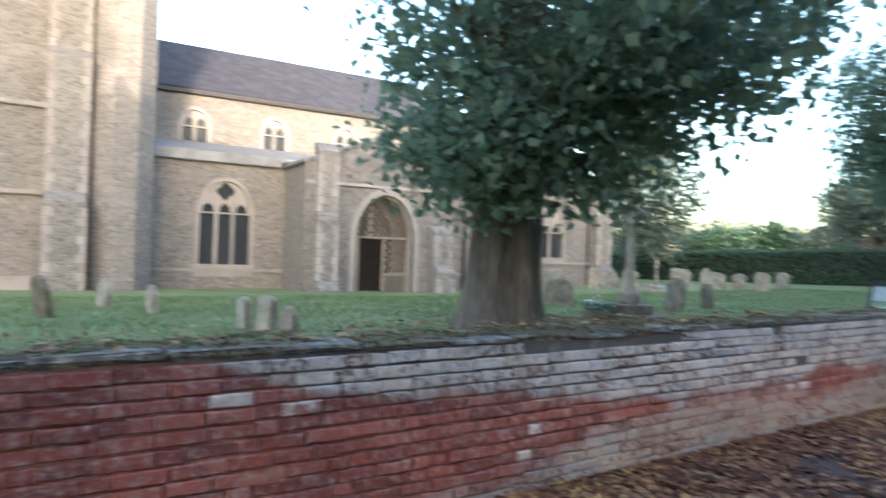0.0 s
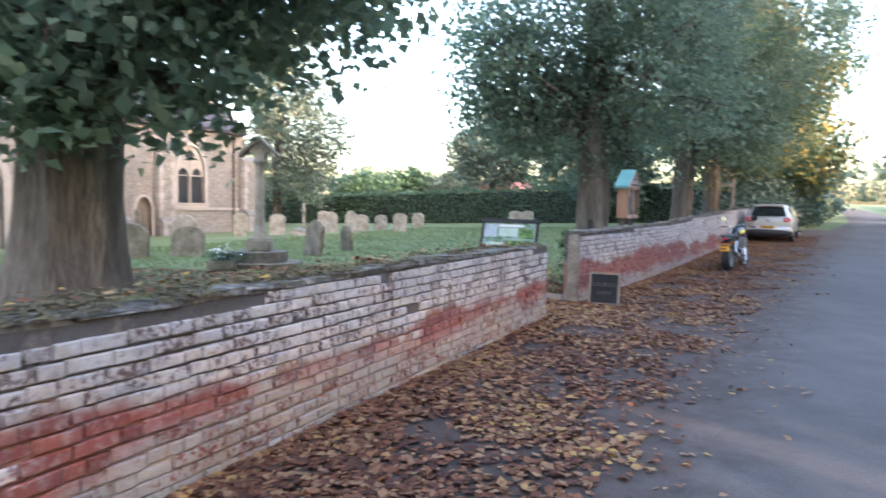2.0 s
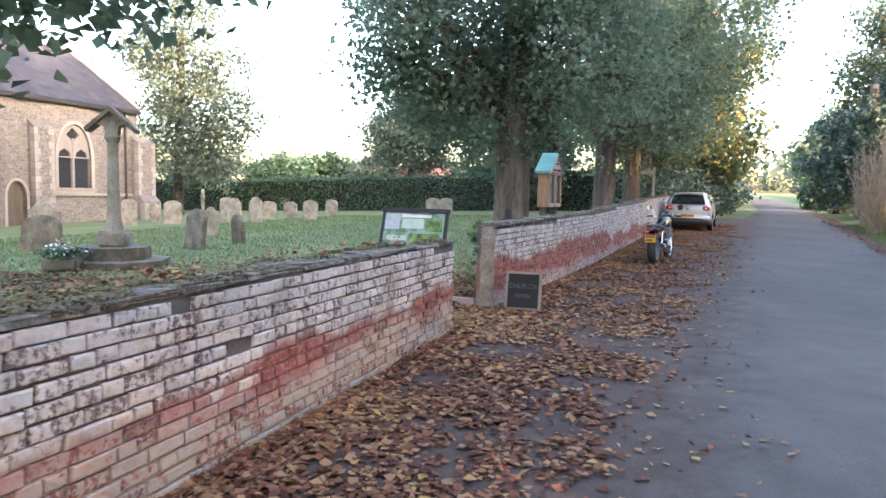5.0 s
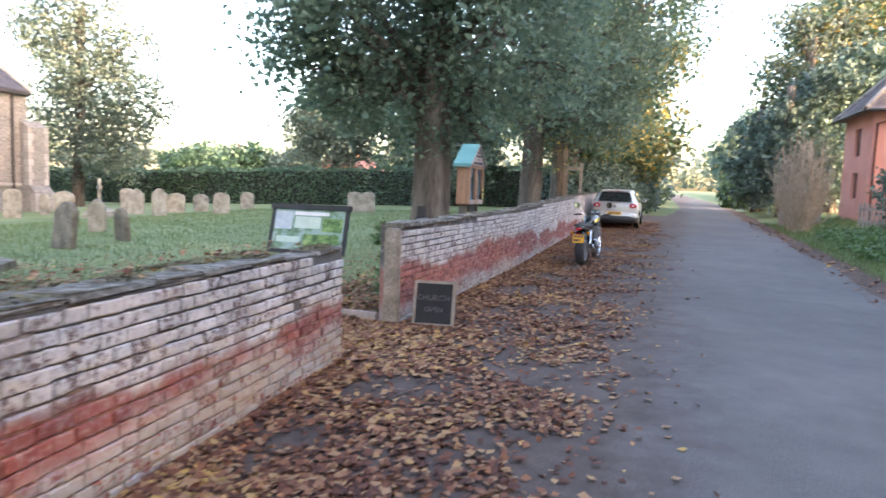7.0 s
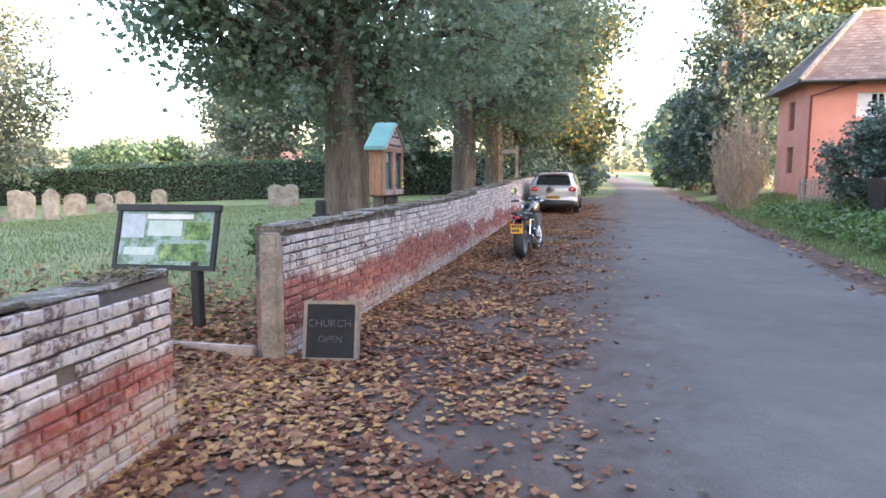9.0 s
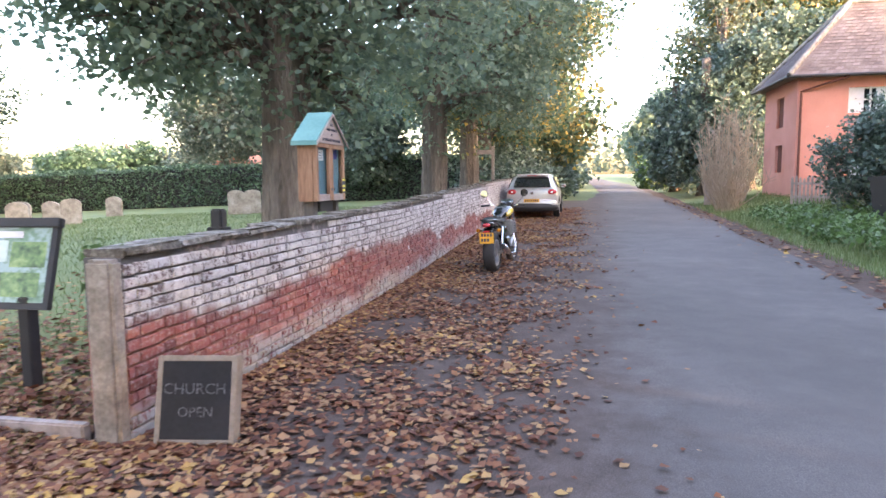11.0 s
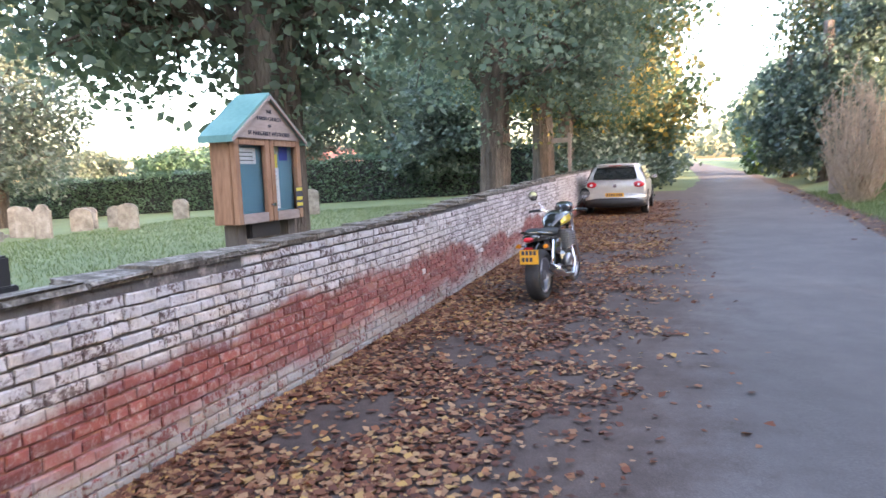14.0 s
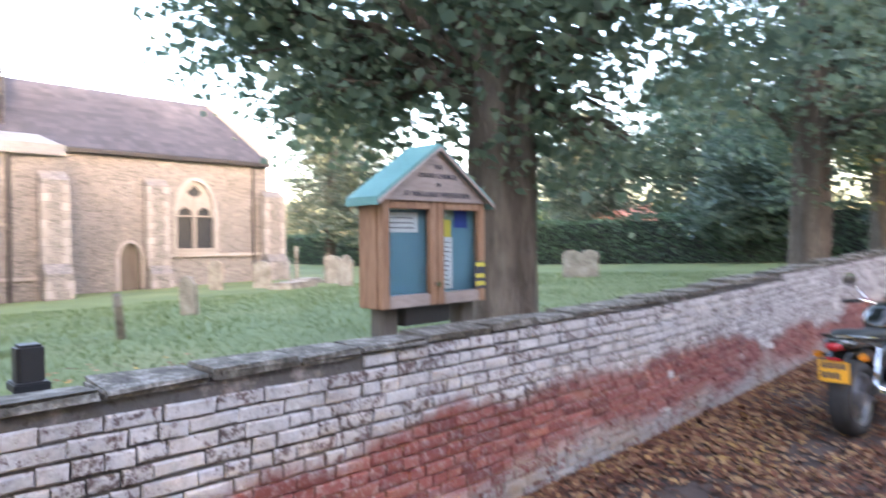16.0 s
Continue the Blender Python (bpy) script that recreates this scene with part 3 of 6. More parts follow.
def buttress(parent, x, y, z0, steps, w, label="stepped ashlar buttress"):
    """Stages that step back to the wall face at x; steps are (top, projection)."""
    prof, z = [(x - 0.2, z0)], z0
    for i, (top, proj) in enumerate(steps):
        nxt = steps[i + 1][1] if i + 1 < len(steps) else 0.0
        prof += [(x + proj, z), (x + proj, top - 0.35)]
        prof += [(x + nxt, top)]
        z = top
    prof.append((x - 0.2, z))
    b = part("buttress", prism(prof, "y", y - w / 2, y + w / 2), M["rubble"], parent, label)
    z = z0
    for i, (top, proj) in enumerate(steps):
        k = 0
        while z + 0.3 < top - 0.3:
            for s in (-1, 1):
                ln = 0.28 if (k + (s > 0)) % 2 else 0.18
                a, c = sorted((y + s * (w / 2 + 0.012), y + s * (w / 2 + 0.012 - ln)))
                part("quoin", block(x + proj - 0.3, x + proj + 0.012, a, c, z + 0.01, z + 0.31), M["ashlar"], b)
            z += 0.32
            k += 1
        z = top
    return b


def roof_slope(parent, name, x_eave, z_eave, x_ridge, z_ridge, y0, y1, y0r, y1r, material, thick=0.12):
    bm = bmesh.new()
    a = [(x_eave, y0, z_eave), (x_eave, y1, z_eave), (x_ridge, y1r, z_ridge), (x_ridge, y0r, z_ridge)]
    lo, hi = [bm.verts.new(p) for p in a], [bm.verts.new((p[0], p[1], p[2] + thick)) for p in a]
    bm.faces.new(lo[::-1])
    bm.faces.new(hi)
    for i in range(4):
        j = (i + 1) % 4
        bm.faces.new((lo[i], lo[j], hi[j], hi[i]))
    return part(name, bm, material, parent)


def courses(parent, x_eave, z_eave, x_ridge, z_ridge, y0, y1, y0r, y1r, step, material):
    """Thin slate courses laid up a roof slope."""
    n = int(math.dist((x_eave, z_eave), (x_ridge, z_ridge)) / step)
    vs, fs = [], []
    g = random.Random(5)
    for i in range(n):
        t0, t1 = i / n, (i + 1.25) / n
        a0, a1 = y0 + (y0r - y0) * t0, y1 + (y1r - y1) * t0
        y = a0
        while y < a1 - 0.05:
            w = min(g.uniform(0.3, 0.5), a1 - y)
            k, lift = len(vs), 0.155 + g.uniform(0, 0.012)
            for yy in (y + 0.008, y + w):
                vs += [(x_eave + (x_ridge - x_eave) * t0, yy, z_eave + (z_ridge - z_eave) * t0 + lift), (x_eave + (x_ridge - x_eave) * min(1, t1), yy, z_eave + (z_ridge - z_eave) * min(1, t1) + 0.125)]
            fs.append((k, k + 2, k + 3, k + 1))
            y += w
    ob = link_mesh("slate_covering", vs, fs, material, parent)
    ob["kind"] = "stuff"


def make_church():
    c = thing("church", "medieval flint and limestone parish church with slate roofs", "church")
    base = -1.3
    # chancel
    xc, ze, y0, y1 = -27.4, 5.45, 7.0, 18.2
    win = arch(13.55, 15.35, 1.35, 4.5, 2.95)
    dor = arch(11.05, 11.95, base, 1.62, 0.9)
    ch = part("chancel_wall", pierced([(y0, base - 0.05), (y1, base - 0.05), (y1, ze), (y0, ze)], [win, dor], xc - 0.6, xc), M["rubble"], c)
    tracery(ch, 13.55, 15.35, 1.35, 4.5, 2.95, xc, 2)
    d = part("priest_door", prism(dor, "x", xc - 0.35, xc - 0.28), M["old_door"], ch, "weathered grey plank priest door")
    part("door_surround", pierced(grown(dor, 0.14), [dor], xc - 0.1, xc + 0.05), M["ashlar"], d)
    part("string_course", block(xc - 0.05, xc + 0.12, 12.0, y1 + 0.1, 0.95, 1.1, 0.02), M["ashlar"], ch)
    part("east_wall", block(xc - 7.4, xc - 0.6, y1 - 0.6, y1, base, ze), M["rubble"], c)
    part("gable", prism([(xc, ze), (xc - 7.4, ze), (xc - 3.7, 8.5)], "y", y1 - 0.5, y1 - 0.1), M["rubble"], c)
    part("eaves_gutter", block(xc - 0.05, xc + 0.25, y0, y1 + 0.1, ze - 0.06, ze + 0.1, 0.03), M["iron"], c)
    roof = roof_slope(c, "chancel_roof", xc + 0.2, ze + 0.02, xc - 3.6, 8.75, y0 - 2, y1 + 0.1, y0 - 2, y1 - 1.5, M["slate"])
    courses(roof, xc + 0.22, ze + 0.02, xc - 3.6, 8.75, y0 - 2, y1 + 0.1, y0 - 2, y1 - 1.5, 0.3, M["slate"])
    roof_slope(c, "chancel_roof", xc - 7.6, ze, xc - 3.6, 8.75, y0 - 2, y1, y0 - 2, y1 - 1.5, M["slate"])
    part("verge_coping", rod([(xc + 0.2, y1 + 0.05, ze + 0.2), (xc - 3.6, y1 - 1.5, 8.95)], 0.13, 6), M["ashlar"], c)
    buttress(c, xc, 12.55, base, [(0.6, 0.85), (4.5, 0.5)], 0.95)
    buttress(c, xc, 18.3, base, [(1.0, 1.0), (4.2, 0.6)], 1.1)
    part("downpipe", rod([(xc + 0.1, 17.35, base), (xc + 0.1, 17.35, ze)], 0.06, 8), M["iron"], c)
    # south aisle
    xa, za, a0, a1 = -24.5, 4.85, -12.2, 8.1
    w1, w2, w3 = arch(-6.4, -4.35, 0.6, 4.1, 2.85), arch(4.3, 5.5, 0.8, 3.7, 2.6), arch(-0.7, 0.8, base, 1.6, 0.7)
    ai = part("aisle_wall", pierced([(a0, base - 0.05), (a1, base - 0.05), (a1, za), (a0, za)], [w1, w2], xa - 0.6, xa), M["rubble"], c)
    tracery(ai, -6.4, -4.35, 0.6, 4.1, 2.85, xa, 3)
    tracery(ai, 4.3, 5.5, 0.8, 3.7, 2.6, xa, 2)
    part("aisle_end_wall", block(xa - 4, xa - 0.6, a1 - 0.6, a1, base, za), M["rubble"], c)
    part("string_course", block(xa - 0.05, xa + 0.1, a0, a1, 0.3, 0.43, 0.02), M["ashlar"], ai)
    for q0, q1 in ((a0, -3.1), (3.8, a1 + 0.1)):
        part("parapet", block(xa - 0.35, xa + 0.22, q0, q1, za, za + 0.42, 0.03), M["lead"], c, "grey lead parapet gutter")
    roof_slope(c, "aisle_roof", xa + 0.1, za + 0.3, xa - 3.7, za + 1.2, a0, a1, a0, a1, M["lead"])
    buttress(c, xa, -8.9, base, [(1.7, 1.0), (4.4, 0.55)], 0.8)
    buttress(c, xa, 7.75, base, [(0.9, 1.0), (4.3, 0.55)], 0.9)
    part("downpipe", rod([(xa + 0.1, 6.4, base), (xa + 0.1, 6.4, za)], 0.07, 8), M["iron"], c)
    # nave with its clerestory
    xn, zn, n0, n1 = -28.1, 8.4, -9.5, 7.0
    cl = [arch(y, y + 1.1, 6.0, 7.6, 6.95, 5) for y in (-6.7, -3.0, 0.7, 4.4)]
    nv = part("nave_wall", pierced([(n0, 4.6), (n1, 4.6), (n1, zn), (n0, zn)], cl, xn - 0.6, xn), M["rubble"], c)
    for k in cl:
        tracery(nv, k[0][0], k[1][0], 6.0, 7.6, 6.95, xn, 2)
    part("eaves_gutter", block(xn - 0.05, xn + 0.22, n0, n1, zn - 0.1, zn + 0.05, 0.03), M["iron"], c)
    r2 = roof_slope(c, "nave_roof", xn + 0.2, zn, xn - 4.2, 11.6, n0, n1, n0, n1, M["slate"])
    courses(r2, xn + 0.22, zn, xn - 4.2, 11.6, n0, n1, n0, n1, 0.32, M["slate"])
    roof_slope(c, "nave_roof", xn - 8.6, zn, xn - 4.2, 11.6, n0, n1, n0, n1, M["slate"])
    part("nave_gable", prism([(xn, 4.6), (xn - 8.4, 4.6), (xn - 8.4, zn), (xn - 4.2, 11.5), (xn, zn)], "y", n1 - 0.5, n1 - 0.05), M["rubble"], c)
    # porch
    xp, p0, p1 = -21.6, -2.9, 3.6
    pc = (p0 + p1) / 2
    pd = arch(-0.7, 2.05, base, 3.8, 2.0)
    po = part("porch_front", pierced([(p0, base - 0.05), (p1, base - 0.05), (p1, 4.9), (pc, 6.1), (p0, 4.9)], [pd], xp - 0.5, xp), M["rubble"], c)
    part("arch_surround", pierced(grown(pd, 0.26), [pd], xp - 0.2, xp + 0.07), M["ashlar"], po)
    part("inner_order", pierced(pd, [grown(pd, -0.13)], xp - 0.34, xp - 0.2), M["ashlar"], po)
    # near-black panel paints the shade in the depth of the porch
    part("doorway_shade", prism(pd, "x", xp - 2.4, xp - 2.3), M["dark"], po)
    gate = part("porch_gate", block(xp - 0.4, xp - 0.3, -0.62, 1.97, 1.93, 2.03, 0.01), M["pale_timber"], po, "weathered lattice timber porch gates")
    for y in (-0.62, -0.46, 0.72, 1.85):
        part("stile", block(xp - 0.4, xp - 0.31, y, y + 0.11, base, 1.93, 0.008), M["pale_timber"], gate)
    part("mid_stile", block(xp - 0.4, xp - 0.31, 0.1, 0.18, 2.03, 3.55), M["pale_timber"], gate)
    part("lower_panel", block(xp - 0.38, xp - 0.34, 0.83, 1.85, base, 0.35), M["old_door"], gate)
    part("rail", block(xp - 0.4, xp - 0.31, 0.83, 1.85, 0.35, 0.46, 0.008), M["pale_timber"], gate)

    def inside(y, z):
        if 0.46 < z < 1.93:
            return 0.83 < y < 1.85
        if not 2.03 < z < 3.75:
            return False
        t = math.asin(min(1.0, ((z - 2.0) / 1.8) ** (1 / 0.95))) / (math.pi / 2)
        return abs(y - 0.675) < 1.3 * (1 - t ** 1.7)

    for s in (-1, 1):
        for k in range(-20, 26):
            run = []
            for q in range(0, 70):
                y = -0.8 + q * 0.045
                z = k * 0.3 + s * (y - 0.675) * 1.15 + 0.1
                if inside(y, z):
                    run.append((xp - 0.35 + s * 0.018, y, z))
                if run and (not inside(y, z) or q == 69):
                    if len(run) > 2:
                        part("lattice_bar", rod([run[0], run[-1]], 0.024, 4), M["pale_timber"], gate)
                    run = []
    for y in (p0, p1 - 0.4):
        part("porch_side", block(xa, xp - 0.5, y, y + 0.4, base, 4.9), M["rubble"], c)
    for z in (-0.75, 4.05):
        part("string_course", block(xp - 0.02, xp + 0.09, p0, -1.05 if z < 0 else p1, z, z + 0.13, 0.02), M["ashlar"], po)
    for q in (p0 - 0.15, p1 + 0.15):
        bm = prism([(q, 4.86), (q, 5.0), (pc, 6.32), (pc, 6.14)], "x", xa - 0.5, xp + 0.1)
        part("porch_roof", bm, M["lead"], c)
    buttress(c, xp, -2.1, base, [(0.15, 0.95), (2.9, 0.65), (5.7, 0.45)], 0.85)
    buttress(c, xp, 3.2, base, [(0.9, 1.0), (2.6, 0.7)], 0.85)
    # tower
    xt, t0, t1 = -23.4, -17.0, -9.4
    tw = part("tower_wall", block(xt - 7.4, xt, t0, t1, base, 17.0), M["rubble"], c)
    for z in (0.0, 3.05, 6.15, 11.0):
        part("string_course", block(xt - 7.5, xt + 0.14, t0 - 0.1, t1 + 0.14, z - 0.08, z + 0.1, 0.03), M["ashlar"], tw)
    part("plinth", block(xt - 7.6, xt + 0.25, t0 - 0.2, t1 + 0.25, base, 0.0, 0.05), M["ashlar"], tw)
    buttress(c, xt, -11.2, base, [(3.1, 1.3), (8.2, 0.8), (12.0, 0.45)], 1.3)
    buttress(c, xt, -16.6, base, [(3.1, 1.3), (8.2, 0.8), (12.0, 0.45)], 1.1)
    part("stair_turret", prism([(xt + 0.1 + 1.1 * math.cos(a), -9.4 + 1.1 * math.sin(a)) for a in (math.pi * 2 * k / 8 + 0.39 for k in range(8))], "z", base, 14.0), M["rubble"], c)
    part("tower_parapet", block(xt - 7.6, xt + 0.2, t0 - 0.2, t1 + 0.2, 17.0, 18.0), M["rubble"], c)
    return c


make_church()


# headstones
def headstone(kind, x, y, w, h, t, rz, tilt, material, label):
    root = thing("headstone", label, "headstone", "churchyard headstones", x, y, earth_z(x, y) - 0.06, rz)
    root.matrix_basis = root.matrix_basis @ pose(0, 0, 0, tilt, tilt * 0.4, 0)
    pts = [(-w / 2, 0), (w / 2, 0)]
    if kind == "round":
        pts += [(w / 2 * math.cos(a), h - w * 0.3 + w * 0.3 * math.sin(a)) for a in (math.pi * k / 10 for k in range(11))]
    elif kind == "shoulder":
        pts += [(w / 2, h * 0.82), (w * 0.36, h * 0.84)] + [(w * 0.34 * math.cos(a), h * 0.84 + h * 0.16 * math.sin(a)) for a in (math.pi * k / 8 for k in range(1, 8))] + [(-w * 0.36, h * 0.84), (-w / 2, h * 0.82)]
    elif kind == "double":
        pts += [(w / 4 + w / 4 * math.cos(a), h * 0.85 + h * 0.15 * math.sin(a)) for a in (math.pi * k / 6 for k in range(7))] + [(-w / 4 + w / 4 * math.cos(a), h * 0.85 + h * 0.15 * math.sin(a)) for a in (math.pi * k / 6 for k in range(1, 7))]
    else:
        pts += [(w / 2, h * 0.75), (w * 0.25, h * 0.96), (0, h), (-w * 0.25, h * 0.96), (-w / 2, h * 0.75)]
    bm = prism(pts, "y", -t / 2, t / 2)
    bmesh.ops.bevel(bm, geom=[e for e in bm.edges], offset=0.012, segments=1, affect="EDGES")
    part("slab", bm, material, root)
    return root


STONES = [("round", -17.9, 23.0, 0.75, 0.95, -25, 3, "grave", "pale round-topped headstone on the grass"), ("round", -20.3, 13.9, 0.8, 1.1, -35, 2, "grave", "pale round-topped headstone near the chancel"),
          ("shoulder", -19.0, 16.4, 0.7, 1.15, -30, -3, "grave", "tall shouldered limestone headstone"), ("round", -18.6, 18.4, 0.8, 0.95, -30, 4, "grave", "pale rounded headstone in a row"),
          ("double", -10.0, 20.2, 1.25, 1.0, -15, -3, "grave", "wide double-arched pale headstone"), ("shoulder", -8.0, 2.8, 0.72, 0.95, -35, -8, "grave_dark", "leaning lichened brown headstone"),
          ("point", -8.5, 4.8, 0.45, 0.8, -35, 5, "grave_dark", "small mossy brown headstone"), ("shoulder", -16.8, 15.3, 0.6, 1.2, -40, -4, "grave", "tall pale headstone leaning back"),
          ("round", -19.9, 16.8, 0.55, 1.2, -45, 3, "grave", "narrow pointed pale headstone"), ("round", -19.3, 19.3, 0.8, 0.95, -35, -6, "grave", "rounded pale headstone beside its twin"),
          ("round", -18.3, 19.8, 0.75, 0.9, -35, 5, "grave", "rounded pale headstone beside its twin"), ("shoulder", -11.9, 7.4, 0.45, 0.95, -50, 7, "grave", "narrow lichened headstone leaning sideways"),
          ("round", -10.9, 1.3, 0.95, 0.85, -45, -9, "grave_dark", "squat mossy headstone leaning back"), ("round", -11.6, 0.2, 0.9, 0.95, -45, 6, "grave_dark", "squat moss-covered headstone in long grass"),
          ("shoulder", -12.6, 2.6, 0.8, 1.15, -40, 4, "grave", "brown shouldered headstone on the grass"), ("round", -4.95, -9.05, 0.26, 0.5, -60, 3, "grave", "small pale footstone behind the wall"),
          ("round", -4.65, -8.85, 0.28, 0.52, -60, -5, "grave", "small pale footstone behind the wall"), ("point", -4.4, -8.6, 0.28, 0.4, -60, 6, "grave", "low broken pale stone"),
          ("point", -9.0, -11.4, 0.4, 0.8, -60, 14, "grave_dark", "leaning grey headstone below the tower"), ("point", -12.2, -10.4, 0.5, 0.7, -60, -4, "grave", "small grey headstone below the tower"),
          ("point", -9.4, -9.7, 0.35, 0.6, -60, 3, "grave", "small grey footstone in rough grass"), ("round", -15.5, 17.6, 0.7, 1.0, -35, 2, "grave", "pale rounded headstone before the hedge"),
          ("round", -21.5, 12.6, 0.7, 1.2, -40, 0, "grave", "grey headstone close to the chancel corner"), ("shoulder", -22.6, 15.0, 0.5, 1.0, -40, 2, "grave", "narrow stone by the buttress")]
for i, (k, x, y, w, h, rz, tilt, m, lab) in enumerate(STONES):
    headstone(k, x, y, w, h, 0.12, -16 if i in (5, 6) else (i * 37) % 23 + 8, tilt, M[m], lab)


def cross_monument():
    x, y = -6.3, -0.6
    c = thing("war_memorial", "tall stone memorial cross on stepped octagonal base with flowers", "memorial", x=x, y=y, z=earth_z(x, y) - 0.05, rz=35)
    for r, z0, z1 in ((0.85, 0, 0.16), (0.55, 0.16, 0.36)):
        part("step", prism([(r * math.cos(a), r * math.sin(a)) for a in (math.pi * k / 4 + 0.39 for k in range(8))], "z", z0, z1), M["grave_dark"], c)
    part("plinth", block(-0.23, 0.23, -0.23, 0.23, 0.36, 0.62, 0.04), M["grave"], c)
    bm = rod([(0, 0, 0.62), (0, 0, 0.85), (0, 0, 2.1)], [0.15, 0.1, 0.08], 8)
    part("shaft", bm, M["grave"], c)
    part("capital", rod([(0, 0, 2.02), (0, 0, 2.1), (0, 0, 2.14)], [0.09, 0.13, 0.12], 8), M["grave"], c)
    head = part("lantern_head", prism([(-0.09, 2.14), (0.09, 2.14), (0.11, 2.27), (0.2, 2.3), (0.0, 2.5), (-0.2, 2.3), (-0.11, 2.27)], "y", -0.09, 0.09), M["grave"], c)
    for s in (-1, 1):
        part("hood", prism([(0, 2.58), (s * 0.38, 2.23), (s * 0.36, 2.17), (0, 2.5)], "y", -0.16, 0.16), M["grave_dark"], head)


def flower_trough():
    x, y = -6.3, -1.5
    f = thing("flower_trough", "stone trough of pale and dark flowers by the memorial", "trough", x=x, y=y, z=earth_z(x, y) + 0.0, rz=30)
    part("trough", block(-0.25, 0.25, -0.15, 0.15, 0, 0.2, 0.03), M["grave_dark"], f)
    g = np.random.default_rng(3)
    leaf_cloud("flowers", g.normal(size=(60, 3)) * [0.1, 0.06, 0.08] + [0, 0, 0.32], 0.05, M["paper"], f, seed=3, kind="stuff")
    leaf_cloud("foliage", g.normal(size=(220, 3)) * [0.2, 0.12, 0.05] + [0, 0, 0.25], 0.07, M["hedge"], f, seed=4, kind="stuff")


def stone_cross(x, y, h, rz, m, lab):
    c = thing("cross_headstone", lab, "headstone", "churchyard headstones", x, y, earth_z(x, y) - 0.05, rz)
    part("base", block(-0.32, 0.32, -0.22, 0.22, 0, 0.3, 0.03), M[m], c)
    part("shaft", block(-0.09, 0.09, -0.06, 0.06, 0.3, h, 0.02), M[m], c)
    part("cross_arm", block(-0.3, 0.3, -0.055, 0.055, h * 0.72, h * 0.72 + 0.17, 0.02), M[m], c)


def ledger(x, y, rz):
    c = thing("ledger_tomb", "low pale ledger tomb slabs in the grass", "tomb", x=x, y=y, z=earth_z(x, y) - 0.03, rz=rz)
    part("kerb", block(-0.5, 0.5, -1.0, 1.0, 0, 0.16, 0.03), M["grave"], c)
    part("slab", block(-0.38, 0.38, -0.88, 0.88, 0.16, 0.26, 0.03), M["grave"], c)


cross_monument()
flower_trough()
stone_cross(-19.6, 15.0, 1.6, -35, "grave", "white stone cross near the chancel corner")
stone_cross(-13.4, 1.6, 1.3, -40, "grave_dark", "dark iron-grey cross among old stones")
ledger(-18.6, 14.2, 30)
ledger(-20.6, 16.0, 35)


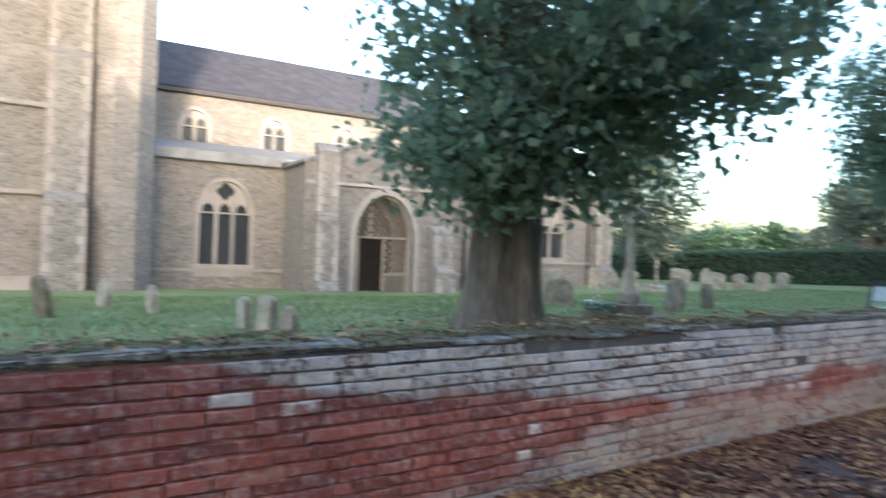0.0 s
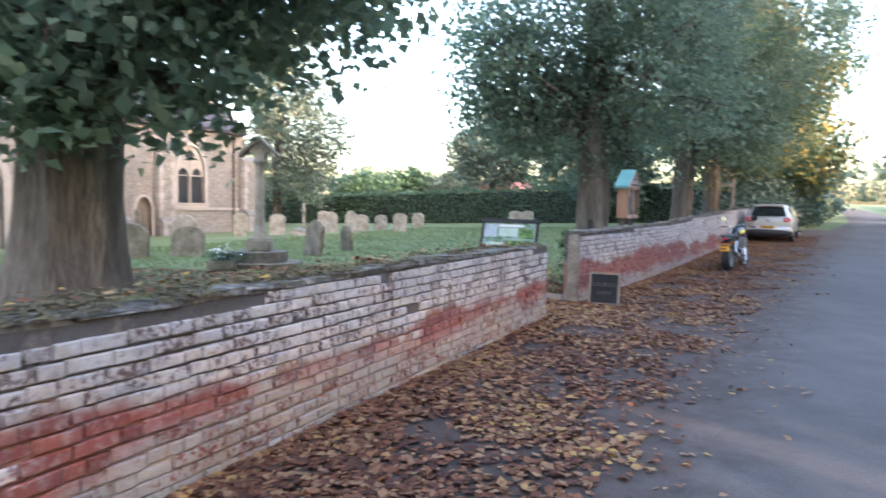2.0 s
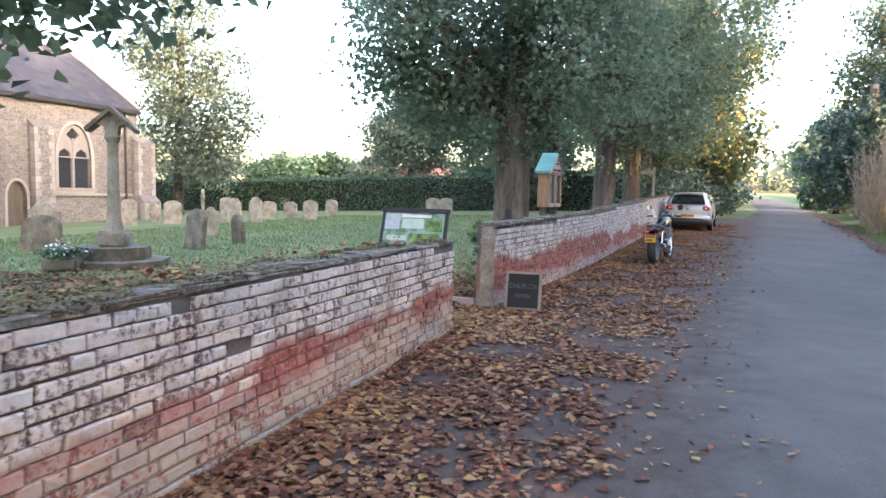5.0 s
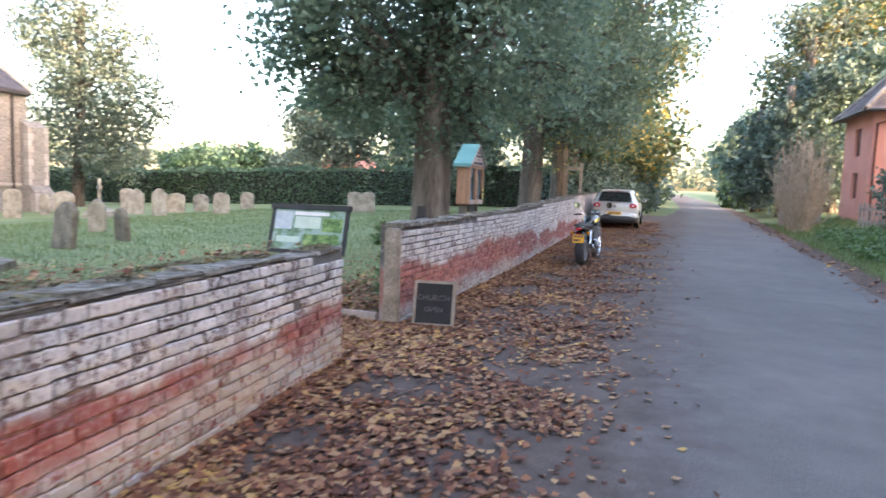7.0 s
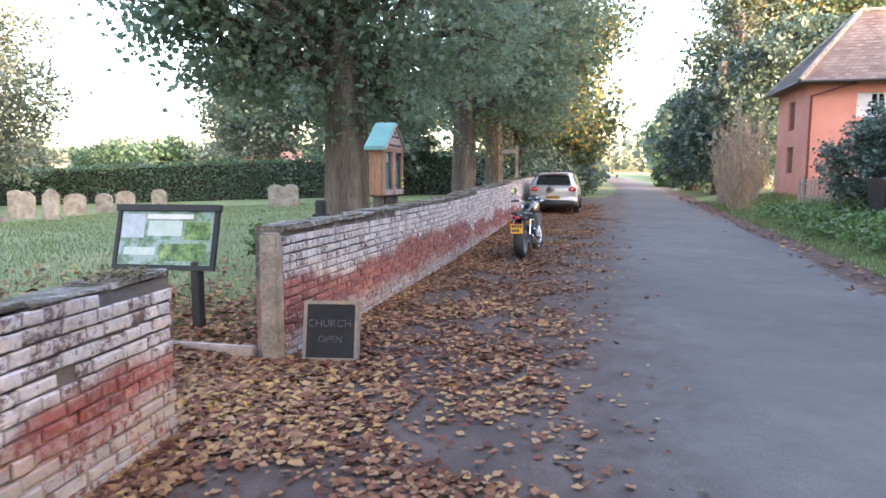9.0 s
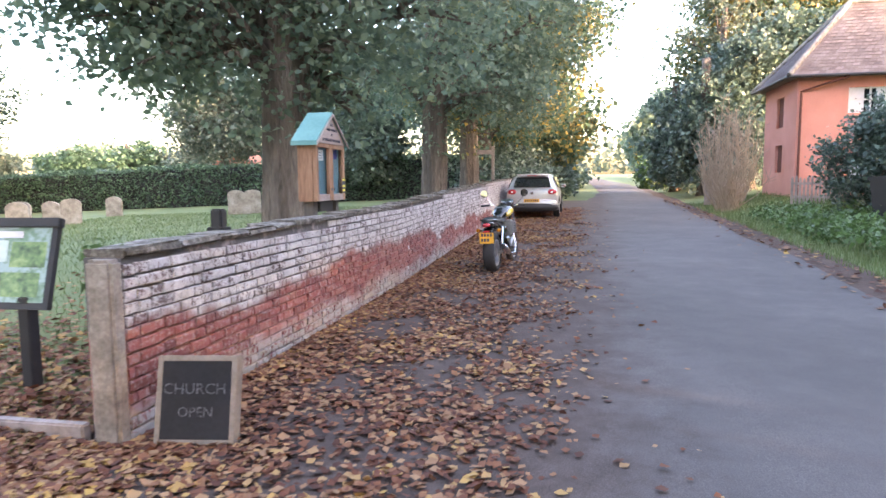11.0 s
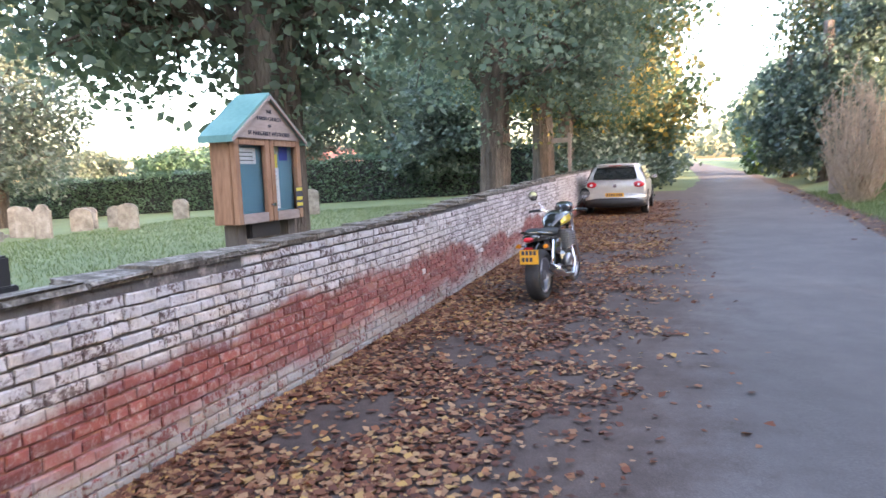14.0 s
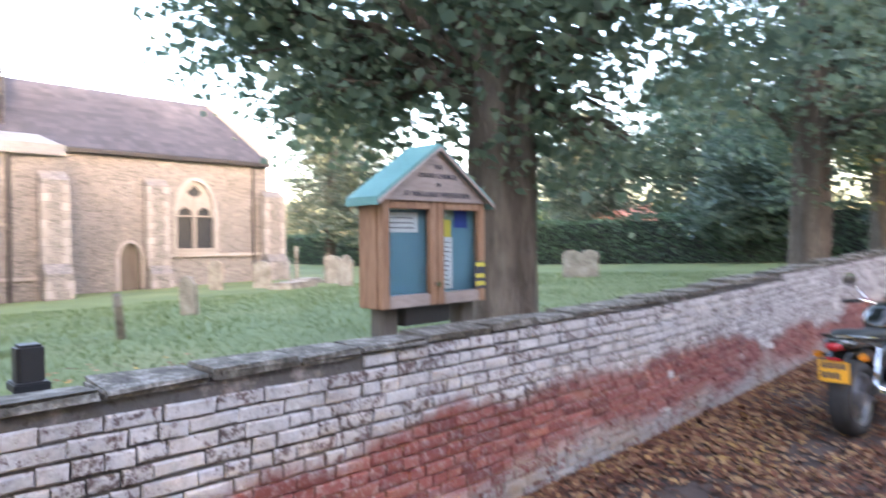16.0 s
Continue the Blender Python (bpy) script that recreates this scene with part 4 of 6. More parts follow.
# notice box
def notice_box():
    y0, y1, zb, zt, xf, xb = 3.47, 4.36, 1.29, 1.93, -0.24, -0.46
    c = thing("notice_board", "timber church notice cabinet with teal pitched roof behind the wall", "notice board")
    for y in (y0 + 0.06, y1 - 0.16):
        part("post", block(xb + 0.03, xb + 0.15, y, y + 0.12, earth_z(-0.5, 4), zb, 0.01), M["old_door"], c)
    part("black_base", block(xb, xf - 0.06, y0 + 0.22, y0 + 0.62, zb - 0.12, zb, 0.01), M["black_plastic"], c)
    for y in (y0, y1 - 0.05):
        s = part("side_panel", block(xb, xf - 0.05, y, y + 0.05, zb, zt, 0.006), M["oak"], c)
    part("floor_board", block(xb, xf - 0.04, y0 + 0.05, y1 - 0.05, zb, zb + 0.04, 0.005), M["oak"], c)
    part("back_panel", block(xb, xb + 0.03, y0 + 0.05, y1 - 0.05, zb + 0.04, zt, 0), M["oak"], c)
    part("display_panel", block(xf - 0.085, xf - 0.06, y0 + 0.05, y1 - 0.05, zb + 0.04, zt - 0.02), M["blue_felt"], c, "blue felt display panel")
    mid = (y0 + y1) / 2
    for a, b in ((y0, mid), (mid, y1)):
        d = part("door", block(xf - 0.045, xf, a + 0.004, a + 0.06, zb, zt, 0.004), M["oak"], c, "glazed timber door")
        part("stile", block(xf - 0.045, xf, b - 0.06, b - 0.004, zb, zt, 0.004), M["oak"], d)
        part("rail", block(xf - 0.045, xf - 0.002, a + 0.06, b - 0.06, zt - 0.05, zt, 0.004), M["oak"], d)
        part("rail", block(xf - 0.045, xf - 0.002, a + 0.06, b - 0.06, zb, zb + 0.075, 0.004), M["grey_timber"], d)
        p = part("pane", block(xf - 0.03, xf - 0.026, a + 0.06, b - 0.06, zb + 0.075, zt - 0.05), M["pane"], d)
        p.visible_shadow = False
    part("latch", rod([(xf, mid - 0.02, zb + 0.13), (xf + 0.035, mid - 0.02, zb + 0.13)], 0.016, 10), M["chrome"], c)
    xq = xf - 0.059
    for nm, ya, yb, za, zz, m in (("notice", 3.54, 3.8, zt - 0.19, zt - 0.07, "paper"), ("leaflet", 3.96, 4.1, zb + 0.09, zb + 0.42, "paper"), ("poster", 3.99, 4.09, zb + 0.42, zb + 0.53, "yellow_print"),
                                 ("poster", 4.12, 4.24, zb + 0.48, zb + 0.61, "blue_print"), ("leaflet", 3.96, 4.11, zb + 0.53, zb + 0.6, "panel_print")):
        q = part(nm, block(xq, xq + 0.003, ya, yb, za, zz), M[m], c)
        if m == "paper":
            k = zz - 0.03
            while k > za + 0.02:
                part("print_line", block(xq + 0.003, xq + 0.0045, ya + 0.02, yb - 0.02 - 0.03 * random.random(), k - 0.006, k), M["ink"], q)
                k -= 0.03
    s = part("sticker", block(xf + 0.001, xf + 0.004, 4.25, 4.35, zb + 0.08, zb + 0.26), M["ink"], c, "black and yellow sticker")
    for z in (0.1, 0.15, 0.225):
        part("sticker_band", block(xf + 0.004, xf + 0.006, 4.255, 4.345, zb + z, zb + z + 0.028), M["yellow_print"], s)
    # roof
    e0, e1, ez, az = 3.42, 4.41, zt - 0.02, 2.255
    gb = part("gable_board", prism([(e0 + 0.04, zt), (e1 - 0.04, zt), ((e0 + e1) / 2, az - 0.01)], "x", xf - 0.04, xf + 0.01), M["grey_timber"], c)
    part("gable_board", prism([(e0 + 0.12, zt), (e1 - 0.12, zt), ((e0 + e1) / 2, az - 0.06)], "x", xb, xb + 0.03), M["grey_timber"], c)
    m = (e0 + e1) / 2
    for s, e in ((-1, e0), (1, e1)):
        r = part("roof_slope", prism([(e, ez), (e - s * 0.0, ez + 0.035), (m, az + 0.035), (m, az)], "x", xb - 0.05, xf + 0.025), M["teal"], c, "teal painted roof slope")
        part("drip_edge", block(xb - 0.05, xf + 0.027, e - 0.006, e + 0.006, ez - 0.015, ez + 0.03), M["teal"], r)
        part("bargeboard", prism([(e, ez - 0.012), (e, ez + 0.012), (m, az + 0.012), (m, az - 0.012)], "x", xf + 0.025, xf + 0.04), M["grey_timber"], r)
    for txt, z, size in (("THE", 2.14, 0.04), ("PARISH CHURCH", 2.085, 0.042), ("OF", 2.03, 0.034), ("ST MARGARET WESTHORPE", 1.97, 0.045)):
        lettering("lettering", txt, size, M["ink"], gb, pose(xf + 0.012, m, z, 90, 0, 90))


notice_box()


def chalk_board():
    c = thing("chalkboard", "black chalkboard sign in a pale timber frame against the wall", "sign", x=0.36, y=0.02, z=0.01, rz=8)
    w, h = 0.46, 0.5
    face = part("board", block(-w / 2 + 0.03, w / 2 - 0.03, -0.015, 0.012, 0.03, h - 0.03), M["slate_board"], c)
    for nm, a, b, d, e in (("frame_side", -w / 2, -w / 2 + 0.03, 0, h), ("frame_side", w / 2 - 0.03, w / 2, 0, h)):
        part(nm, block(a, b, -0.02, 0.085, d, e, 0.004), M["pale_timber"], c)
    part("frame_top", block(-w / 2 + 0.03, w / 2 - 0.03, -0.018, 0.085, h - 0.03, h, 0.004), M["pale_timber"], c)
    part("frame_bottom", block(-w / 2 + 0.03, w / 2 - 0.03, -0.018, 0.04, 0.0, 0.03, 0.004), M["pale_timber"], c)
    lettering("chalk_text", "CHURCH", 0.088, M["chalk"], face, pose(-0.01, -0.017, 0.31, 90, 0, 0), 0.001)
    lettering("chalk_text", "OPEN", 0.08, M["chalk"], face, pose(0.0, -0.017, 0.18, 90, 0, 0), 0.001)
    c.matrix_basis = pose(0.385, 0.0, 0.012, -14, 0, 9)


chalk_board()


def info_board():
    c = thing("information_board", "black framed lectern board with a green map by the gate", "sign")
    z0 = earth_z(-1.4, 0.4) - 0.05
    for x in (-1.8, -1.14):
        part("post", block(x - 0.045, x + 0.045, 0.46, 0.55, z0, 0.74, 0.008), M["black_plastic"], c)
    m = pose(-1.47, 0.52, 0.95, 74, 0, 3) @ Matrix.Diagonal((0.95, 0.92, 1, 1))
    for nm, b, mt in (("backing", block(-0.55, 0.55, -0.33, 0.33, -0.03, 0.0), "black_plastic"), ("map", block(-0.5, 0.5, -0.28, 0.28, 0.002, 0.006), "panel_print"),
                      ("frame_top", block(-0.57, 0.57, 0.28, 0.35, -0.03, 0.03, 0.006), "black_plastic"), ("frame_bottom", block(-0.55, 0.55, -0.33, -0.29, 0.0, 0.012), "black_plastic"),
                      ("frame_side", block(-0.55, -0.51, -0.29, 0.28, 0.0, 0.012), "black_plastic"), ("frame_side", block(0.51, 0.55, -0.29, 0.28, 0.0, 0.012), "black_plastic"),
                      ("title_strip", block(-0.22, 0.28, 0.2, 0.25, 0.0065, 0.0085), "paper"), ("sky_picture", block(-0.49, -0.24, 0.0, 0.25, 0.0065, 0.0085), "sky_print"), ("text_block", block(-0.2, 0.17, 0.02, 0.18, 0.0065, 0.0085), "pale_print"), ("dark_picture", block(0.2, 0.48, -0.02, 0.17, 0.0065, 0.0085), "green_print"), ("caption", block(-0.44, -0.1, -0.18, -0.1, 0.0065, 0.0085), "pale_print"), ("meadow_picture", block(-0.05, 0.45, -0.24, -0.06, 0.0065, 0.0085), "green_print")):
        part(nm, b, M[mt], c).matrix_basis = m


info_board()


def bollard(x, y, h, lab):
    c = thing("marker_post", lab, "post", x=x, y=y, z=earth_z(x, y) - 0.05)
    part("shaft", block(-0.055, 0.055, -0.055, 0.055, 0, h - 0.2, 0.008), M["black_plastic"], c)
    part("cap", block(-0.05, 0.05, -0.05, 0.05, h - 0.2, h, 0.012), M["black_plastic"], c)
    part("collar", block(-0.075, 0.075, -0.065, 0.065, h - 0.19, h - 0.15, 0.006), M["black_plastic"], c)


bollard(-0.42, 1.75, 1.32, "short square black post behind the wall")


def gate_post():
    c = thing("gate_post", "weathered square concrete gate post at the wall end", "post", x=-0.085, y=-0.06, z=-0.05)
    part("shaft", block(-0.085, 0.085, -0.055, 0.055, 0, 1.12, 0.02), M["concrete"], c)


gate_post()
tagged(part("timber_edging", block(-2.6, -0.25, -0.1, -0.03, 0.0, 0.12, 0.01), M["grey_timber"], None), "low weathered timber path edging", "edging")


# motorcycle
def lathe(profile, sides, bm=None):
    """Turns (radius, offset) pairs about the x axis."""
    bm = bm or bmesh.new()
    n = len(profile)
    rings = [[bm.verts.new((o, r * math.cos(a), r * math.sin(a))) for r, o in profile] for a in (2 * math.pi * k / sides for k in range(sides))]
    for k in range(sides):
        a, b = rings[k], rings[(k + 1) % sides]
        for i in range(n):
            bm.faces.new((a[i], a[(i + 1) % n], b[(i + 1) % n], b[i]))
    return bm


def shifted(bm, x, y, z):
    bmesh.ops.translate(bm, vec=(x, y, z), verts=bm.verts)
    return bm


def wheel(parent, y, r, w, rim_r, x=0.0, z=None, spokes=6, name="wheel", offset=0.0):
    z = r if z is None else z
    t = [(r - w * 0.28, -w * 0.5), (r - w * 0.1, -w * 0.42), (r, -w * 0.18), (r, w * 0.18), (r - w * 0.1, w * 0.42), (r - w * 0.28, w * 0.5), (rim_r, w * 0.4), (rim_r, -w * 0.4)]
    tyre = part("tyre", shifted(lathe(t, 36), x, y, z), M["rubber"], parent, smooth=True)
    rim = part("rim", shifted(lathe([(rim_r, -w * 0.42), (rim_r, w * 0.42), (rim_r - 0.025, w * 0.3), (rim_r - 0.025, -w * 0.3)], 36), x, y, z), M["alloy"], tyre, smooth=True)
    for k in range(spokes):
        a = 2 * math.pi * k / spokes
        bm = rod([(0, 0.03 * math.cos(a), 0.03 * math.sin(a)), (0, (rim_r - 0.01) * math.cos(a), (rim_r - 0.01) * math.sin(a))], 0.02 if w < 0.19 else 0.028, 6)
        part("spoke", shifted(bm, x + offset, y, z), M["alloy"], rim)
    part("hub", shifted(lathe([(0.06, -0.07), (0.06, 0.07), (0.015, 0.07), (0.015, -0.07)], 16), x, y, z), M["alloy"], rim)
    return tyre


def loft(stations, bm=None):
    bm = bm or bmesh.new()
    rings = [[bm.verts.new(p) for p in s] for s in stations]
    n = len(rings[0])
    for a, b in zip(rings, rings[1:]):
        for i in range(n):
            bm.faces.new((a[i], a[(i + 1) % n], b[(i + 1) % n], b[i]))
    bm.faces.new(rings[0][::-1])
    bm.faces.new(rings[-1])
    return bm


def oval(y, z, rx, rz, n=14, square=0.75):
    out = []
    for k in range(n):
        a = 2 * math.pi * k / n
        c, s = math.cos(a), math.sin(a)
        out.append((math.copysign(abs(c) ** square, c) * rx, y, z + math.copysign(abs(s) ** square, s) * rz))
    return out


def motorcycle(x, y, rz):
    """Rear wheel at the origin's y = 0.3, nose towards +y."""
    c = thing("motorcycle", "yellow and black retro motorcycle parked on its side stand", "motorcycle", x=x, y=y, z=ground_z(y) + 0.01, rz=rz)
    c.matrix_basis = c.matrix_basis @ pose(0, 0, 0, 0, -2, 0)
    wheel(c, 0.31, 0.315, 0.19, 0.215, name="rear")
    wheel(c, 1.76, 0.30, 0.12, 0.215, name="front")
    for s in (-1, 1):
        part("swingarm", rod([(s * 0.13, 0.31, 0.31), (s * 0.12, 0.85, 0.38)], 0.026, 8), M["alloy"], c)
        part("shock", rod([(s * 0.15, 0.38, 0.36), (s * 0.14, 0.52, 0.72)], 0.03, 10), M["chrome"], c)
        part("fork", rod([(s * 0.1, 1.76, 0.3), (s * 0.1, 1.45, 0.98)], [0.03, 0.024], 10), M["chrome"], c)
        part("grab_rail", rod([(s * 0.13, 0.55, 0.8), (s * 0.14, 0.18, 0.84), (s * 0.1, 0.02, 0.86), (0, -0.01, 0.86)], 0.012, 7), M["bike_black"], c)
        part("side_cover", loft([oval(0.56, 0.62, 0.03, 0.06), oval(0.72, 0.62, 0.05, 0.11), oval(0.86, 0.64, 0.03, 0.08)]), M["bike_black"], c).location = (s * 0.12, 0, 0)
        part("foot_peg", rod([(s * 0.16, 0.8, 0.36), (s * 0.28, 0.8, 0.36)], 0.014, 7), M["rubber"], c)
        ind = part("indicator", loft([oval(0.06, 0.69, 0.022, 0.022, 8), oval(0.12, 0.69, 0.03, 0.03, 8)]), M["amber"], c)
        ind.location = (s * 0.17, 0, 0)
        part("indicator_stalk", rod([(s * 0.08, 0.12, 0.69), (s * 0.17, 0.1, 0.69)], 0.009, 6), M["bike_black"], ind).location = (-s * 0.17, 0, 0)
        part("grip", rod([(s * 0.26, 1.27, 1.06), (s * 0.4, 1.2, 1.05)], 0.018, 10), M["rubber"], c)
        part("lever", rod([(s * 0.24, 1.34, 1.05), (s * 0.38, 1.27, 1.05)], 0.007, 6), M["alloy"], c)
        mi = part("mirror", shifted(rod([(0, -0.012, 0), (0, 0.012, 0)], [0.066, 0.056], 18), s * 0.36, 1.3, 1.26), M["bike_black"], c)
        part("mirror_glass", shifted(rod([(0, -0.0145, 0), (0, -0.0125, 0)], 0.058, 18), s * 0.36, 1.3, 1.26), M["mirror"], mi)
        part("mirror_stem", rod([(s * 0.22, 1.31, 1.07), (s * 0.3, 1.32, 1.16), (s * 0.36, 1.31, 1.24)], 0.007, 6), M["chrome"], mi)
    part("seat", loft([oval(0.1, 0.83, 0.1, 0.03), oval(0.25, 0.845, 0.13, 0.05), oval(0.5, 0.82, 0.14, 0.055), oval(0.72, 0.8, 0.135, 0.05), oval(0.9, 0.83, 0.1, 0.04)]), M["seat_vinyl"], c, smooth=True)
    tail = part("tail_unit", loft([oval(-0.02, 0.79, 0.07, 0.035), oval(0.06, 0.79, 0.105, 0.05), oval(0.3, 0.77, 0.12, 0.045), oval(0.5, 0.74, 0.12, 0.04)]), M["bike_black"], c, smooth=True)
    part("stripe", loft([oval(0.0, 0.815, 0.085, 0.018), oval(0.3, 0.795, 0.127, 0.016), oval(0.48, 0.765, 0.125, 0.014)]), M["alloy"], tail, smooth=True)
    part("tail_lamp", loft([oval(-0.045, 0.775, 0.05, 0.026), oval(0.0, 0.78, 0.072, 0.034)]), M["red_lens"], tail, smooth=True)
    gd = part("mudguard", loft([oval(0.0, 0.66, 0.075, 0.012), oval(0.1, 0.72, 0.085, 0.012), oval(0.32, 0.71, 0.09, 0.02)]), M["bike_black"], c)
    pl = part("number_plate", block(-0.115, 0.115, -0.035, -0.03, 0.49, 0.66, 0.002), M["plate"], c, "yellow number plate")
    for row, z in enumerate((0.6, 0.52)):
        for k in range(4 - row):
            part("plate_mark", block(-0.09 + k * 0.048, -0.055 + k * 0.048, -0.038, -0.0355, z, z + 0.05), M["ink"], pl)
    part("plate_holder", block(-0.03, 0.03, -0.028, 0.05, 0.55, 0.7), M["bike_black"], gd)
    part("reflector", block(-0.05, 0.05, -0.036, -0.03, 0.668, 0.69), M["red_lens"], pl)
    tank = part("fuel_tank", loft([oval(0.82, 0.85, 0.07, 0.05), oval(0.9, 0.9, 0.12, 0.085), oval(1.05, 0.94, 0.15, 0.11), oval(1.22, 0.95, 0.16, 0.115), oval(1.36, 0.93, 0.11, 0.09), oval(1.42, 0.91, 0.05, 0.05)]), M["bike_black"], c, smooth=True)
    part("tank_band", loft([oval(0.92, 0.9, 0.13, 0.06), oval(1.05, 0.935, 0.165, 0.085), oval(1.22, 0.95, 0.174, 0.085), oval(1.34, 0.93, 0.13, 0.06)]), M["bike_yellow"], tank)
    part("tank_top", loft([oval(0.9, 0.965, 0.07, 0.03), oval(1.1, 1.035, 0.09, 0.03), oval(1.3, 1.03, 0.07, 0.025)]), M["bike_black"], tank, smooth=True)
    eng = part("engine", loft([oval(0.78, 0.45, 0.15, 0.12), oval(0.9, 0.42, 0.19, 0.16), oval(1.15, 0.43, 0.19, 0.15), oval(1.3, 0.42, 0.14, 0.1)]), M["bike_black"], c)
    for k in range(7):
        part("cooling_fin", block(-0.2, 0.2, 1.0, 1.3, 0.58 + k * 0.03, 0.592 + k * 0.03, 0.003), M["alloy"], eng)
    part("cylinder_block", block(-0.17, 0.17, 1.03, 1.27, 0.55, 0.8, 0.02), M["alloy"], eng)
    part("clutch_cover", shifted(lathe([(0.11, 0.17), (0.11, 0.215), (0.03, 0.23), (0.03, 0.17)], 20), 0, 0.95, 0.4), M["alloy"], eng, smooth=True)
    ex = part("exhaust", rod([(0.12, 1.3, 0.6), (0.15, 1.4, 0.35), (0.17, 1.2, 0.2), (0.18, 0.75, 0.26), (0.2, 0.5, 0.33), (0.215, 0.18, 0.42)], [0.022, 0.024, 0.026, 0.03, 0.055, 0.052], 14), M["chrome"], c, smooth=True)
    part("tail_pipe", rod([(0.215, 0.181, 0.42), (0.216, 0.165, 0.424)], [0.04, 0.04], 14), M["dark"], ex)
    part("frame_rail", rod([(0.1, 0.5, 0.72), (0.1, 0.9, 0.5), (0.1, 1.0, 0.26), (0.1, 1.3, 0.26), (0.06, 1.42, 0.9)], 0.02, 8), M["bike_black"], c)
    part("frame_rail", rod([(-0.1, 0.5, 0.72), (-0.1, 0.9, 0.5), (-0.1, 1.0, 0.26), (-0.1, 1.3, 0.26), (-0.06, 1.42, 0.9)], 0.02, 8), M["bike_black"], c)
    part("handlebar", rod([(-0.4, 1.2, 1.05), (-0.24, 1.28, 1.06), (-0.1, 1.4, 1.01), (0.1, 1.4, 1.01), (0.24, 1.28, 1.06), (0.4, 1.2, 1.05)], 0.012, 8), M["chrome"], c)
    hl = part("headlamp", shifted(rod([(0, 1.48, 0.95), (0, 1.55, 0.94), (0, 1.62, 0.93)], [0.06, 0.1, 0.098], 18), 0, 0, 0), M["bike_black"], c, smooth=True)
    part("fly_screen", loft([oval(1.46, 1.06, 0.1, 0.02), oval(1.53, 1.1, 0.12, 0.06), oval(1.58, 1.04, 0.11, 0.05)]), M["bike_black"], hl, smooth=True)
    for s in (-1, 1):
        part("dial", rod([(s * 0.055, 1.4, 1.07), (s * 0.055, 1.46, 1.08)], [0.045, 0.045], 16), M["chrome"], hl)
        part("dial_face", rod([(s * 0.055, 1.397, 1.07), (s * 0.055, 1.3995, 1.07)], 0.038, 16), M["dark"], hl)
    part("front_mudguard", loft([oval(1.5, 0.52, 0.05, 0.012), oval(1.66, 0.62, 0.06, 0.012), oval(1.82, 0.62, 0.06, 0.012), oval(1.95, 0.55, 0.05, 0.01)]), M["bike_black"], c)
    part("side_stand", rod([(-0.12, 0.95, 0.28), (-0.24, 0.93, 0.04)], 0.012, 6), M["iron"], c)
    return c


motorcycle(1.16, 7.05, -7)


